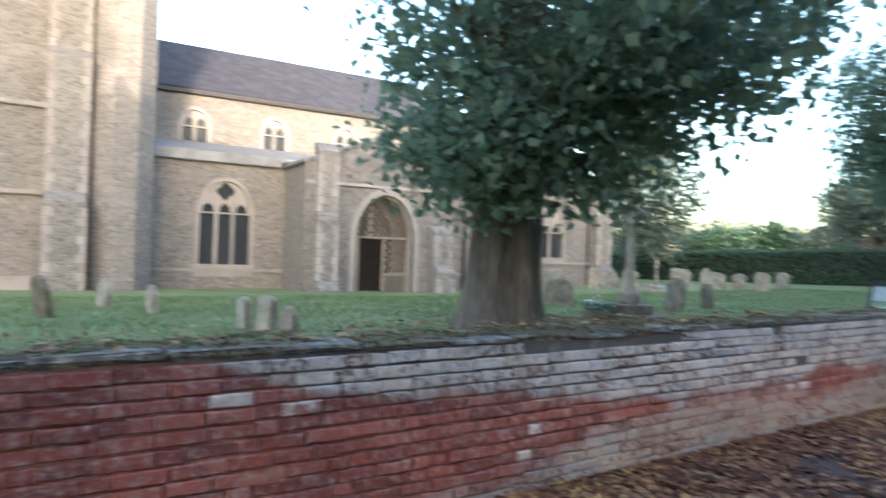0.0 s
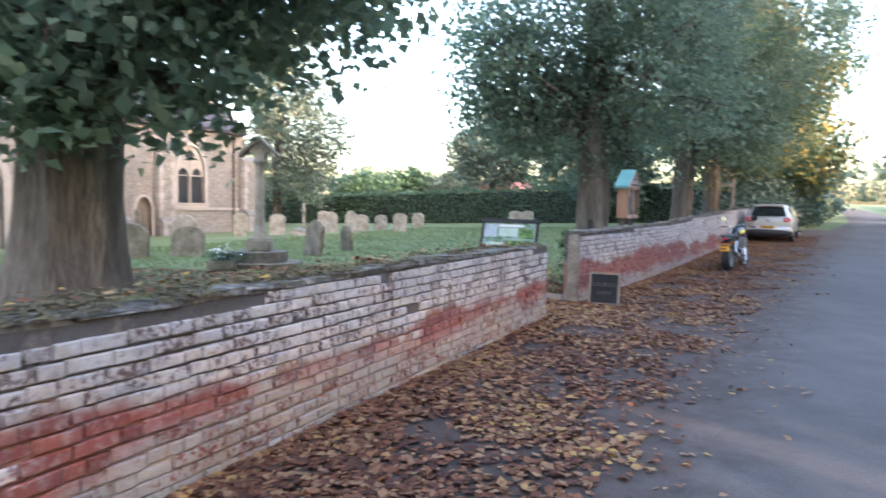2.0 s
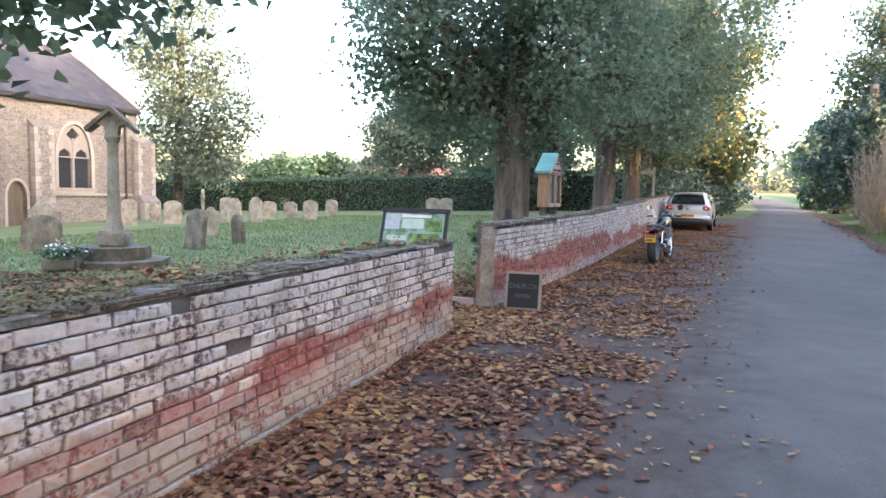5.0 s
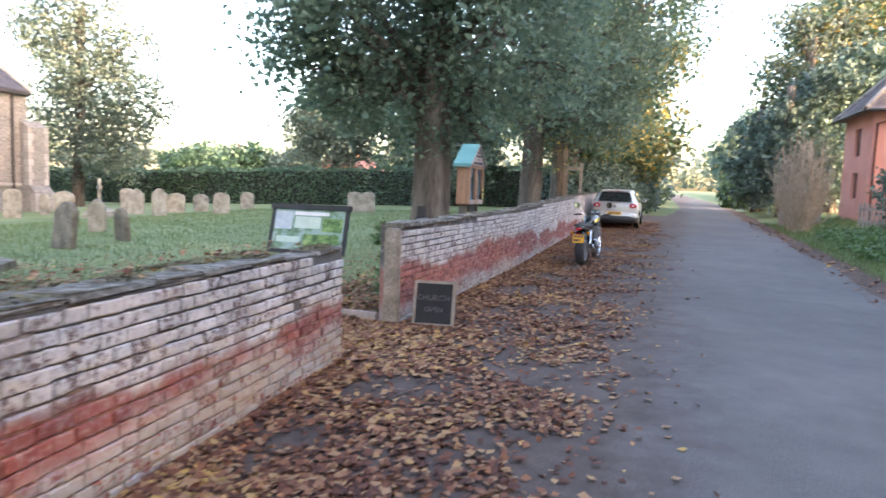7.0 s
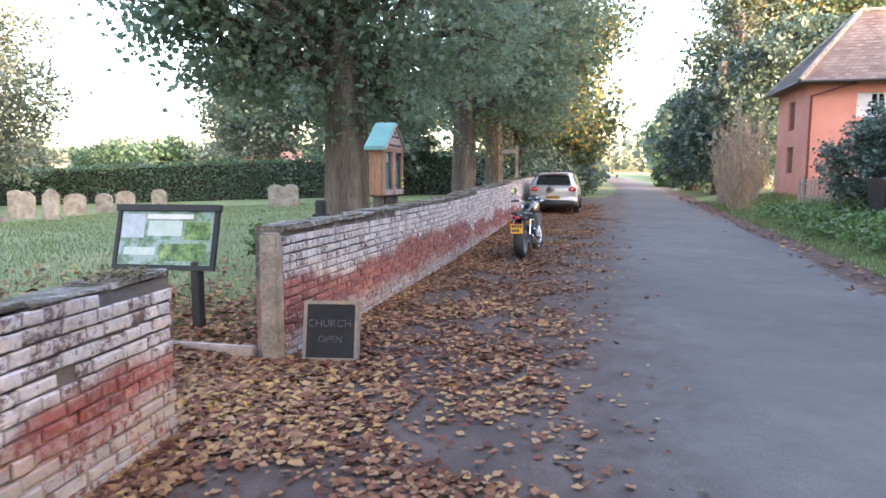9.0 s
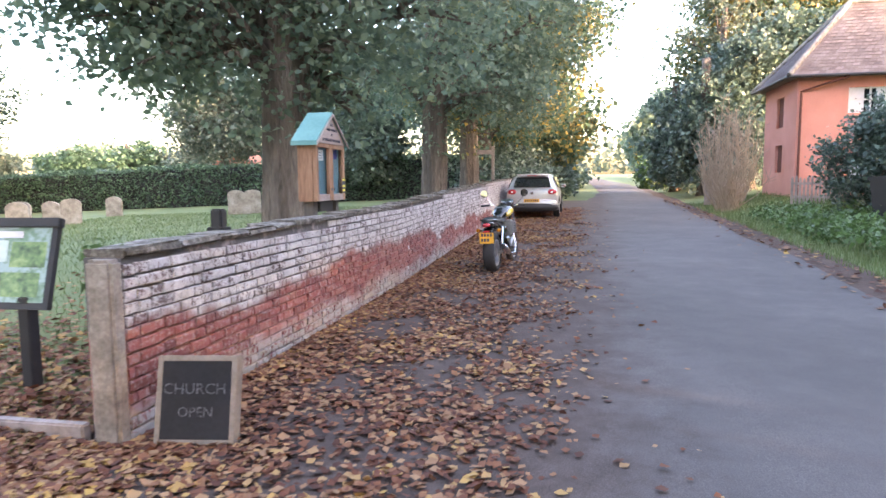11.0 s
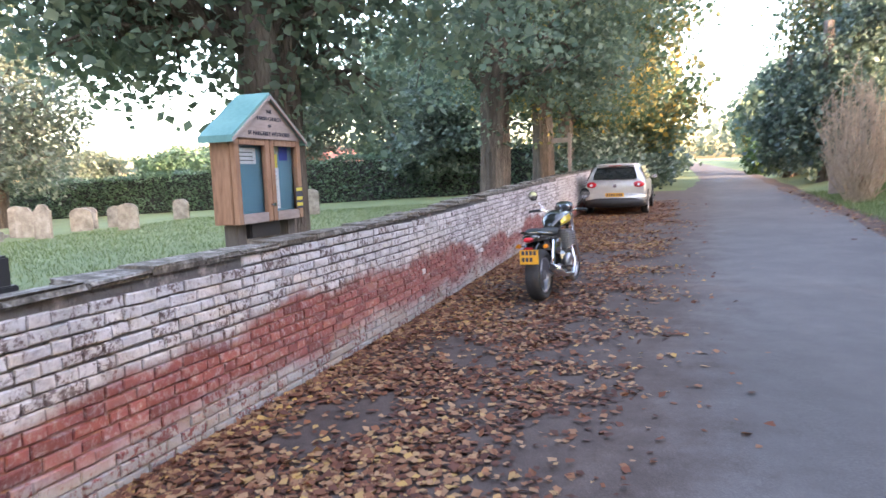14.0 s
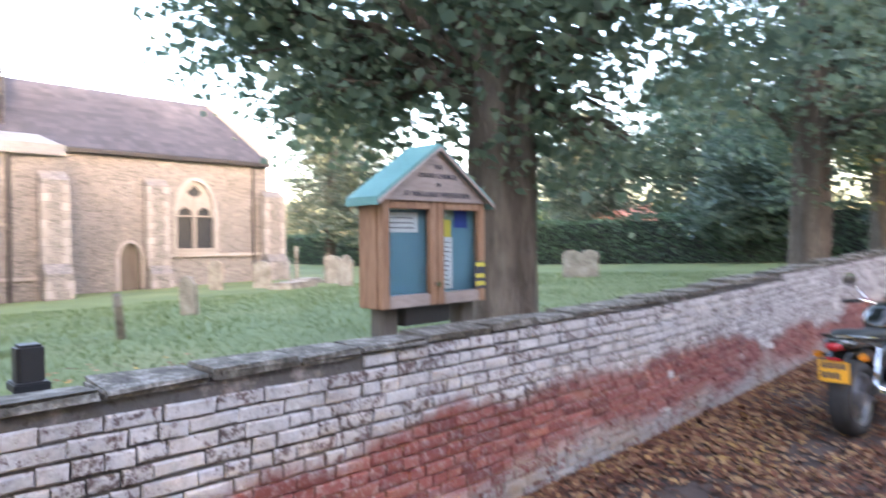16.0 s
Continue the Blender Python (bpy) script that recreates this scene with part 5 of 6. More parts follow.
# car
def hatchback(x, y, rz):
    """Tail at y = 0, nose towards +y."""
    c = thing("car", "silver hatchback parked by the wall, seen from behind", "car", x=x, y=y, z=ground_z(y + 1) + 0.01, rz=rz)
    c.matrix_basis = c.matrix_basis @ pose(0, 0, 0, 1.1, 0, 0)

    def ring(y, zb, zs, zr, wb, ws, wr):
        h = [(wb * 0.86, zb), (wb, zb + 0.12), (ws, (zb + zs) * 0.5), (ws * 0.985, zs - 0.05), (ws * 0.95, zs), ((ws * 0.5 + wr * 0.5), (zs + zr) / 2), (wr, zr - 0.06), (wr * 0.86, zr - 0.01), (wr * 0.4, zr)]
        return [(px, y, pz) for px, pz in h] + [(-px, y, pz) for px, pz in h[::-1]]
    st = [ring(0.03, 0.36, 0.86, 0.9, 0.72, 0.8, 0.62), ring(0.0 + 0.1, 0.28, 0.93, 1.0, 0.8, 0.86, 0.66), ring(0.3, 0.24, 0.96, 1.36, 0.84, 0.88, 0.58), ring(0.5, 0.22, 0.97, 1.45, 0.86, 0.88, 0.6), ring(1.1, 0.2, 0.96, 1.485, 0.87, 0.885, 0.62),
          ring(1.9, 0.2, 0.95, 1.48, 0.87, 0.885, 0.62), ring(2.5, 0.2, 0.93, 1.38, 0.87, 0.88, 0.6), ring(3.1, 0.2, 0.95, 1.02, 0.87, 0.87, 0.66), ring(3.8, 0.22, 0.82, 0.87, 0.84, 0.84, 0.6), ring(4.15, 0.28, 0.66, 0.72, 0.74, 0.74, 0.5), ring(4.2, 0.36, 0.6, 0.62, 0.62, 0.62, 0.4)]
    body = part("body", loft(st), M["silver_paint"], c, smooth=True)
    bv = body.modifiers.new("soft", "SUBSURF")
    bv.levels = bv.render_levels = 1

    def sheet(pts, off, mat, nm, parent, lab=""):
        bm = bmesh.new()
        o = Vector(off)
        a, b = [bm.verts.new(Vector(p)) for p in pts], [bm.verts.new(Vector(p) + o) for p in pts]
        bm.faces.new(a)
        bm.faces.new(b[::-1])
        for i in range(len(pts)):
            j = (i + 1) % len(pts)
            bm.faces.new((a[i], a[j], b[j], b[i]))
        return part(nm, bm, M[mat], parent, lab)
    rw = sheet([(-0.62, 0.085, 1.02), (0.62, 0.085, 1.02), (0.6, 0.13, 1.14), (0.53, 0.27, 1.345), (-0.53, 0.27, 1.345), (-0.6, 0.13, 1.14)], (0, -0.03, 0.012), "tinted", "rear_window", body)
    part("wiper", rod([(0, 0.04, 1.03), (0.38, 0.05, 1.1)], 0.01, 6), M["black_plastic"], rw)
    part("spoiler", loft([oval(0.16, 1.425, 0.52, 0.018), oval(0.32, 1.44, 0.57, 0.028), oval(0.5, 1.45, 0.58, 0.02)]), M["silver_paint"], body, smooth=True)
    part("brake_strip", block(-0.16, 0.16, 0.15, 0.17, 1.405, 1.425), M["red_lens"], body)
    for s in (-1, 1):
        lamp = part("tail_lamp", loft([oval(-0.012, 0.87, 0.12, 0.07, 14, 0.9), oval(0.08, 0.875, 0.15, 0.09, 14, 0.9), oval(0.22, 0.88, 0.13, 0.08, 14, 0.9)]), M["red_lens"], body, smooth=True)
        lamp.location = (s * 0.665, 0.0, 0.0)
        part("lamp_centre", shifted(rod([(0, -0.02, 0), (0, 0.0, 0)], 0.035, 14), 0, 0, 0.87), M["paper"], lamp)
        for y0, y1 in ((0.55, 1.4), (1.48, 2.3)):
            sheet([(s * 0.84, y0, 1.0), (s * 0.84, y1, 1.0), (s * 0.675, y1 - 0.08, 1.38), (s * 0.675, y0 + 0.1, 1.38)], (s * 0.02, 0, 0.005), "tinted", "side_window", body)
        mir = part("door_mirror", loft([oval(2.32, 1.02, 0.09, 0.06), oval(2.44, 1.03, 0.08, 0.055)]), M["silver_paint"], body, smooth=True)
        mir.location = (s * 0.98, 0, 0)
        part("mirror_glass", shifted(block(-0.07, 0.07, -0.004, 0.0, -0.045, 0.045), 0, 2.318, 1.02), M["mirror"], mir)
        for wy in (0.72, 3.3):
            wheel(c, wy, 0.315, 0.2, 0.215, s * 0.79, 0.315, 10, offset=s * 0.08)
            part("wheel_arch", shifted(lathe([(0.36, -0.03), (0.36, 0.03), (0.3, 0.03), (0.3, -0.03)], 28), s * 0.865, wy, 0.34), M["dark"], body)
    bump_ = part("rear_bumper", loft([oval(-0.06, 0.48, 0.7, 0.13, 20, 0.5), oval(0.0, 0.48, 0.83, 0.15, 20, 0.5), oval(0.3, 0.46, 0.885, 0.15, 20, 0.5)]), M["silver_paint"], body, smooth=True)
    part("bumper_lower", loft([oval(-0.075, 0.36, 0.72, 0.13, 20, 0.5), oval(0.01, 0.36, 0.86, 0.15, 20, 0.5), oval(0.35, 0.34, 0.9, 0.14, 20, 0.5)]), M["black_plastic"], bump_, "black lower bumper", smooth=True)
    pl = part("number_plate", block(-0.26, 0.26, -0.085, -0.075, 0.53, 0.64), M["plate"], body, "yellow number plate")
    for k in range(7):
        part("plate_mark", block(-0.22 + k * 0.062 + 0.02 * (k > 3), -0.18 + k * 0.062 + 0.02 * (k > 3), -0.088, -0.0855, 0.55, 0.62), M["ink"], pl)
    part("badge", shifted(rod([(0, -0.012, 0), (0, 0.02, 0)], 0.055, 18), 0, 0.0, 0.84), M["chrome"], body)
    part("roof_aerial", rod([(0, 0.5, 1.47), (0, 0.38, 1.62)], 0.006, 6), M["black_plastic"], body)
    return c


hatchback(1.1, 19.05, -1)


# pink house and its front
def pink_house():
    x0, y0, z0 = 10.7, 24.0, 0.5
    c = thing("house", "salmon pink rendered cottage with a clay tiled hipped roof", "house", x=x0, y=y0, z=z0)
    w, d, h = 10.0, 4.2, 4.85
    LIGHTS = ((1.75, 3.3, 3.45, 4.4), (6.0, 7.5, 3.45, 4.4), (1.9, 3.3, 0.6, 1.9))
    f = pierced([(0, -0.3), (w, -0.3), (w, h), (0, h)], [[(xa, za), (xb, za), (xb, zb), (xa, zb)] for xa, xb, za, zb in LIGHTS], 0, 0.35)
    bmesh.ops.transform(f, matrix=Matrix(((0, 1, 0, 0), (-1, 0, 0, 0.35), (0, 0, 1, 0), (0, 0, 0, 1))), verts=f.verts)
    front = part("front_wall", f, M["render_pink"], c)
    s = pierced([(0.35, -0.3), (d, -0.3), (d, h), (0.35, h)], [[(1.6, 1.3), (2.5, 1.3), (2.5, 2.4), (1.6, 2.4)], [(1.6, 3.1), (2.5, 3.1), (2.5, 4.3), (1.6, 4.3)]], 0.0, 0.35)
    side = part("side_wall", s, M["render_pink"], c)
    part("back_wall", block(0.35, w, d - 0.3, d, -0.3, h), M["render_pink"], c)
    part("end_wall", block(w - 0.3, w, 0.35, d - 0.3, -0.3, h), M["render_pink"], c)
    for za, zb in ((1.3, 2.4), (3.1, 4.3)):
        part("shutter", block(0.1, 0.16, 1.6, 2.5, za, zb), M["brown_wood"], side, "brown boarded side window")
    for xa, xb, za, zb in LIGHTS:
        wi = part("window", block(xa, xb, 0.14, 0.16, za, zb), M["tinted"], front)
        for u in (xa, (xa + xb) / 2 - 0.03, xb - 0.06):
            part("window_frame", block(u, u + 0.06, 0.08, 0.138, za, zb), M["white_wood"], wi)
        for zz in (za, (za + zb) / 2, zb - 0.06):
            part("glazing_bar", block(xa + 0.06, xb - 0.06, 0.085, 0.137, zz, zz + 0.05), M["white_wood"], wi)
        for u in (xa + 0.07, xb - 0.57):
            part("curtain", block(u, u + 0.5, 0.125, 0.138, za + 0.06, zb - 0.06), M["paper"], wi, "pale drawn curtain")
    o, e, rz = 0.45, h - 0.05, 7.9
    r0, r1 = (2.4, d / 2), (w - 2.4, d / 2)
    P = [(-o, -o, e), (w + o, -o, e), (w + o, d + o, e), (-o, d + o, e), (*r0, rz), (*r1, rz)]
    roof = link_mesh("roof", P, [(0, 1, 5, 4), (1, 2, 5), (2, 3, 4, 5), (3, 0, 4), (3, 2, 1, 0)], M["roof_tile"], c)
    vs, fs = [], []
    g = random.Random(9)
    for A, B, R0, R1, n in ((P[0], P[1], P[4], P[5], 22), (P[3], P[0], P[4], P[4], 22)):
        A, B, R0, R1 = map(Vector, (A, B, R0, R1))
        for i in range(n):
            t, t2 = i / n, min(1, (i + 1.2) / n)
            a, b, a2, b2 = A.lerp(R0, t), B.lerp(R1, t), A.lerp(R0, t2), B.lerp(R1, t2)
            m = max(1, int((b - a).length / 0.24))
            for k in range(m):
                q = len(vs)
                lift = Vector((0, 0, 0.055 + g.uniform(0, 0.02)))
                vs += [a.lerp(b, (k + 0.03) / m) + lift, a.lerp(b, (k + 0.97) / m) + lift, a2.lerp(b2, (k + 0.97) / m) + Vector((0, 0, 0.02)), a2.lerp(b2, (k + 0.03) / m) + Vector((0, 0, 0.02))]
                fs.append((q, q + 1, q + 2, q + 3))
    link_mesh("tiles", [tuple(v) for v in vs], fs, M["roof_tile"], roof)["kind"] = "stuff"
    for a, b in ((P[0], P[4]), (P[3], P[4]), (P[4], P[5])):
        part("ridge_tiles", rod([Vector(a) + Vector((0, 0, 0.06)), Vector(b) + Vector((0, 0, 0.06))], 0.1, 7), M["concrete"], roof)
    part("gutter", rod([(-o, -o - 0.03, e), (w + o, -o - 0.03, e)], 0.06, 7), M["iron"], roof)
    part("gutter", rod([(-o - 0.03, -o, e), (-o - 0.03, d + o, e)], 0.06, 7), M["iron"], roof)
    part("downpipe", rod([(1.6, -o + 0.02, e - 0.05), (0.12, -0.06, e - 0.5), (0.1, -0.06, -0.2)], 0.05, 7), M["brown_wood"], c)


pink_house()


def far_house():
    c = thing("house", "distant red brick cottage half hidden behind trees", "house", x=-27.0, y=45.0, z=-0.2)
    part("wall", block(0, 6, 0, 6, 0, 2.4), M["red_brick_far"], c)
    bm = prism([(-0.3, 2.3), (6.3, 2.3), (3, 4.6)], "y", -0.2, 6.2)
    part("roof", bm, M["red_brick_far"], c)
    part("window", block(2.2, 3.6, -0.04, 0.02, 0.9, 2.0), M["tinted"], c)


far_house()


def picket_fence():
    c = thing("picket_fence", "weathered grey picket fence before the pink cottage", "fence", x=9.6, y=20.6, z=0.68, rz=-3)
    for k in range(36):
        h = 0.92 + 0.05 * math.sin(k * 1.7)
        part("picket", prism([(k * 0.12, 0), (k * 0.12 + 0.075, 0), (k * 0.12 + 0.075, h - 0.06), (k * 0.12 + 0.037, h), (k * 0.12, h - 0.06)], "y", 0, 0.02), M["grey_timber"], c)
    for z in (0.2, 0.65):
        part("rail", block(0, 4.3, 0.02, 0.06, z, z + 0.08), M["grey_timber"], c)
    p = thing("gate_post", "white painted gate post beside the fence", "post", x=14.05, y=20.2, z=0.68)
    part("shaft", block(-0.09, 0.09, -0.09, 0.09, 0, 1.15, 0.01), M["white_wood"], p)
    part("cap", block(-0.11, 0.11, -0.11, 0.11, 1.15, 1.22, 0.02), M["white_wood"], p)
    b = thing("board_fence", "grey board fence panel beside the lane", "fence", x=7.75, y=25.4, z=0.5, rz=18)
    for k in range(12):
        part("board", block(k * 0.155, k * 0.155 + 0.145, 0, 0.02, 0, 1.1), M["grey_timber"], b)
    part("rail", block(0, 1.86, 0.02, 0.06, 0.6, 0.7), M["grey_timber"], b)


picket_fence()


def wheeled_bin(x, y, rz):
    c = thing("wheeled_bin", "black plastic wheeled bin beside the evergreen shrub", "bin", x=x, y=y, z=earth_z(x, y), rz=rz)
    bm = loft([[(-0.22, -0.24, 0.05), (0.22, -0.24, 0.05), (0.22, 0.22, 0.05), (-0.22, 0.22, 0.05)], [(-0.29, -0.34, 0.98), (0.29, -0.34, 0.98), (0.29, 0.3, 0.98), (-0.29, 0.3, 0.98)]])
    part("bin_body", bm, M["black_plastic"], c)
    lid = part("lid", prism([(-0.38, 0.98), (0.36, 0.98), (0.34, 1.06), (-0.2, 1.09), (-0.38, 1.02)], "x", -0.31, 0.31), M["black_plastic"], c)
    part("handle", rod([(-0.26, 0.38, 1.0), (0.26, 0.38, 1.0)], 0.018, 7), M["black_plastic"], lid)
    for s in (-1, 1):
        part("wheel", shifted(lathe([(0.1, -0.025), (0.1, 0.025), (0.02, 0.025), (0.02, -0.025)], 16), s * 0.25, 0.26, 0.1), M["rubber"], c)


wheeled_bin(9.75, 13.9, 20)


def footpath_sign(x, y):
    c = thing("footpath_sign", "weathered wooden footpath signpost behind the wall", "sign", x=x, y=y, z=earth_z(x, y) - 0.1)
    part("post", block(-0.05, 0.05, -0.05, 0.05, 0, 2.6, 0.01), M["grey_timber"], c)
    part("finger", block(-0.55, 0.0, -0.075, -0.05, 2.3, 2.45, 0.006), M["grey_timber"], c)


footpath_sign(-0.35, 20.2)


# trees
A = "lime trees along the wall"
tree("broad lime tree with a stout fissured trunk behind the wall", -3.4, -6.0, 0.62, 9.5,
     [(0.9, -0.7, 2.6, 0.9, 0.9, 0.7), (0.85, -0.55, 2.05, 0.6, 0.5, 0.4), (0.1, -1.0, 2.15, 0.8, 0.5, 0.4), (1.25, 0.3, 2.15, 0.7, 0.8, 0.4), (-0.8, -0.7, 2.6, 0.9, 0.7, 0.55), (1.3, 0.3, 2.7, 1.0, 1.0, 0.6), (0.2, 0.4, 3.2, 1.5, 1.5, 0.9), (-1.2, 0.0, 3.6, 1.2, 1.2, 1.0), (1.5, 1.0, 3.2, 1.4, 1.5, 1.0), (2.5, 0.6, 3.7, 1.3, 1.4, 1.0), (0.4, -1.1, 4.1, 1.3, 1.0, 1.0),
      (-0.6, 2.0, 3.9, 1.5, 1.5, 1.2), (1.2, 2.6, 4.1, 1.5, 1.6, 1.1), (0.3, 0.5, 5.6, 2.2, 2.3, 1.5), (0.3, 0.4, 7.8, 1.9, 1.9, 1.4), (2.9, -0.2, 5.0, 1.3, 1.5, 1.1)],
     640, 38, 0.145, M["leaf"], 11, A, 0.3)
L = [(-0.4, 0.8, 4.6, 1.6, 1.7, 1.1), (1.6, -0.6, 4.5, 1.2, 1.3, 1.2), (-1.4, -0.9, 4.4, 1.3, 1.4, 1.2), (-1.3, 1.6, 4.3, 1.3, 1.4, 1.2), (1.7, 1.5, 4.3, 1.5, 1.5, 1.4), (0, 0, 6.8, 2.7, 2.8, 2.0), (-0.2, 0.3, 9.2, 2.8, 2.8, 2.2), (0.3, 0, 11.4, 1.9, 1.9, 1.7)]
OVER = [(3.2, 0.2, 6.0, 1.3, 1.6, 1.2), (4.0, 0.4, 7.8, 1.5, 1.7, 1.4), (3.6, -0.4, 9.6, 1.6, 1.8, 1.4)]
tree("tall lime tree with a forked trunk beside the notice board", -1.95, 6.5, 0.5, 12.5, L + [(-2.0, -1.4, 5.6, 1.1, 1.2, 1.0), (-2.3, -1.7, 4.3, 0.9, 0.9, 0.8), (-1.5, -2.2, 4.9, 1.0, 1.0, 0.9), (-1.2, 0.6, 3.6, 0.8, 0.8, 0.6), (-1.2, -0.7, 3.1, 0.6, 0.6, 0.5), (-1.9, -1.3, 3.6, 0.8, 0.8, 0.6), (-2.4, -1.8, 4.1, 0.7, 0.7, 0.6), (0.9, -0.3, 3.3, 0.6, 0.6, 0.6), (0.9, 0.5, 2.5, 0.45, 0.45, 0.5), (-1.25, -1.2, 3.1, 0.8, 0.8, 0.6), (-2.2, -0.6, 3.5, 0.8, 0.8, 0.5), (0.6, -1.0, 6.2, 1.4, 1.4, 1.2), (0.4, 0.7, 2.9, 0.6, 0.6, 0.7), (2.2, 0.2, 5.8, 1.2, 1.2, 1.2)], 860, 44, 0.125, M["leaf"], 12, A, 0.34, sprouts=1300)
tree("tall lime tree with yellowing leaves behind the wall", -1.55, 15.6, 0.46, 13, L + OVER + [(2.4, 0.6, 3.9, 1.0, 1.4, 1.1), (1.9, -1.0, 3.7, 1.1, 1.4, 0.9)], 640, 40, 0.14, M["leaf"], 13, A, 0.38, sprouts=900)
tree("lime tree with golden autumn leaves over the lane", -1.4, 21.2, 0.44, 13, L + OVER, 520, 40, 0.16, M["leaf_turning"], 14, A, 0.42, sprouts=600)
tree("lime tree turning yellow beyond the parked car", -1.6, 28.0, 0.42, 12, L + OVER[:2], 560, 36, 0.2, M["leaf_turning"], 15, A, 0.5)
tree("dense tree overhanging the far lane", -1.2, 36.0, 0.45, 12, L + [(2.8, 0, 4.6, 2.2, 2.2, 2.6), (0, 0, 2.4, 2.6, 2.6, 1.6)], 480, 34, 0.3, M["leaf_turning"], 16, A, 0.55)
tree("dense tree overhanging the far lane", -2.0, 46.0, 0.45, 12, L + [(2.8, 0, 4.6, 2.2, 2.2, 2.6), (0, 0, 2.4, 2.6, 2.6, 1.6)], 420, 32, 0.36, M["leaf_turning"], 17, A, 0.6)
B = "background trees"
W = [(0, 0, 2.6, 2.6, 2.6, 1.7), (1.4, 0.6, 4.3, 2.2, 2.2, 1.6), (-1.5, -0.4, 4.6, 2.2, 2.2, 1.7), (0, 0, 6.4, 2.1, 2.1, 1.6)]
tree("thin-leaved tree beyond the chancel", -31.0, 24.5, 0.42, 15, [(0, 0, 3.6, 3.0, 2.4, 1.6), (2.6, 0, 4.6, 2.4, 2.0, 1.5), (-2.4, 1, 6.2, 2.4, 2.2, 1.6), (2.0, -0.8, 7.4, 2.6, 2.2, 1.6), (0, 0, 9.4, 2.8, 2.4, 1.7), (3.6, 0, 9.6, 1.8, 1.6, 1.2), (-2.6, 0, 11.0, 2.4, 2.2, 1.5), (0.8, 0, 12.6, 2.6, 2.2, 1.6), (4.2, -1, 3.4, 2.0, 1.8, 1.6), (5.0, -1.0, 6.4, 2.0, 1.8, 1.6)], 640, 32, 0.22, M["leaf_grey"], 21, B, 0.5)
tree("feathery grey-green tree behind the hedge", -18.2, 33.5, 0.34, 9, [(0, 0, 4.0, 2.6, 2.6, 2.0), (1.6, 0.4, 5.6, 2.0, 2.0, 1.6), (-1.7, 0, 5.2, 2.0, 2.0, 1.6), (0, 0, 7.4, 1.9, 1.9, 1.5)], 440, 34, 0.22, M["leaf_grey"], 22, B, 0.5)
tree("broad green tree behind the hedge", -12.6, 34.0, 0.34, 9, [(0, 0, 3.6, 2.2, 2.2, 1.8), (1.6, 0.4, 5.4, 2.0, 2.0, 1.6), (-1.7, 0, 5.6, 2.0, 2.0, 1.6), (0, 0, 7.8, 2.4, 2.2, 1.7)], 380, 34, 0.24, M["leaf"], 24, B, 0.5)
tree("dark yew behind the hedge", -8.0, 30.0, 0.4, 7, [(0, 0, 2.2, 2.2, 2.2, 1.7), (0.2, 0, 4.2, 1.9, 1.9, 1.6), (0, 0, 5.8, 1.2, 1.2, 1.1)], 420, 40, 0.2, M["leaf_dark"], 23, B, 0.35)
for k, (x, y, s) in enumerate(((-46, 62, 4.2), (-40, 64, 3.8), (-52, 60, 3.6), (-62, 58, 4.0), (-34, 70, 3.4), (-70, 45, 4.5))):
    tree("low round tree far behind the hedge", x, y, 0.3, s + 2, [(0, 0, s * 0.55, s, s, s * 0.5), (s * 0.5, 0, s * 0.75, s * 0.6, s * 0.6, s * 0.45)], 170, 26, 0.45, M["leaf_grey" if k % 2 else "hedge"], 40 + k, B, 0.6)
E1 = [(0, 0, 1.8, 1.5, 1.8, 1.3), (-0.4, 0.5, 3.4, 1.3, 1.5, 1.1), (0.7, -0.3, 4.0, 1.4, 1.5, 1.2), (0.2, 0.4, 5.4, 1.2, 1.4, 1.0), (1.5, 0.6, 5.8, 1.4, 1.5, 1.1), (1.6, 0, 2.6, 1.4, 1.6, 1.6), (2.2, 0.4, 7.2, 1.4, 1.4, 1.1)]
tree("tall dark evergreen beside the lane", 9.3, 34.0, 0.4, 9, E1, 380, 36, 0.24, M["leaf_dark"], 51, B, 0.5)
tree("dark evergreen beside the lane", 9.0, 42.0, 0.4, 9, E1, 340, 34, 0.3, M["leaf_dark"], 52, B, 0.55)
tree("dark evergreen behind the cottage garden", 12.0, 36.0, 0.4, 11, [(0, 0, 2.6, 1.8, 1.8, 2.0), (0.8, 0, 5.0, 1.7, 1.8, 1.5), (-0.3, 0.4, 6.8, 1.5, 1.6, 1.2), (1.4, 0, 8.2, 1.6, 1.6, 1.2), (3.2, 0, 5.0, 2.0, 2.0, 2.6), (4.0, 0, 7.6, 1.8, 1.8, 1.6)], 560, 36, 0.28, M["leaf_dark"], 53, B, 0.55)
tree("thin grey tree with wispy twigs above the lane", 10.8, 39.0, 0.3, 13, [(-1.5, 0, 8.6, 1.6, 1.6, 1.1), (0.4, 0, 10.0, 1.8, 1.6, 1.2), (-0.6, 0, 11.6, 1.5, 1.4, 1.0), (1.9, 0, 11.4, 1.6, 1.5, 1.1)], 110, 16, 0.22, M["leaf_grey"], 55, B, 0.55)
tree("tall tree with sunlit thinning leaves behind the cottage", 14.5, 42.0, 0.45, 16, [(0, 0, 8.5, 3.6, 3.0, 2.4), (-3.6, 0, 8.0, 2.4, 2.4, 1.8), (1, 0, 12.0, 4.0, 3.0, 2.4), (5, 0, 10.0, 3.2, 3.0, 2.6), (-2.5, 0, 11.5, 2.4, 2.0, 1.6)], 560, 32, 0.32, M["leaf_turning"], 54, B, 0.6)
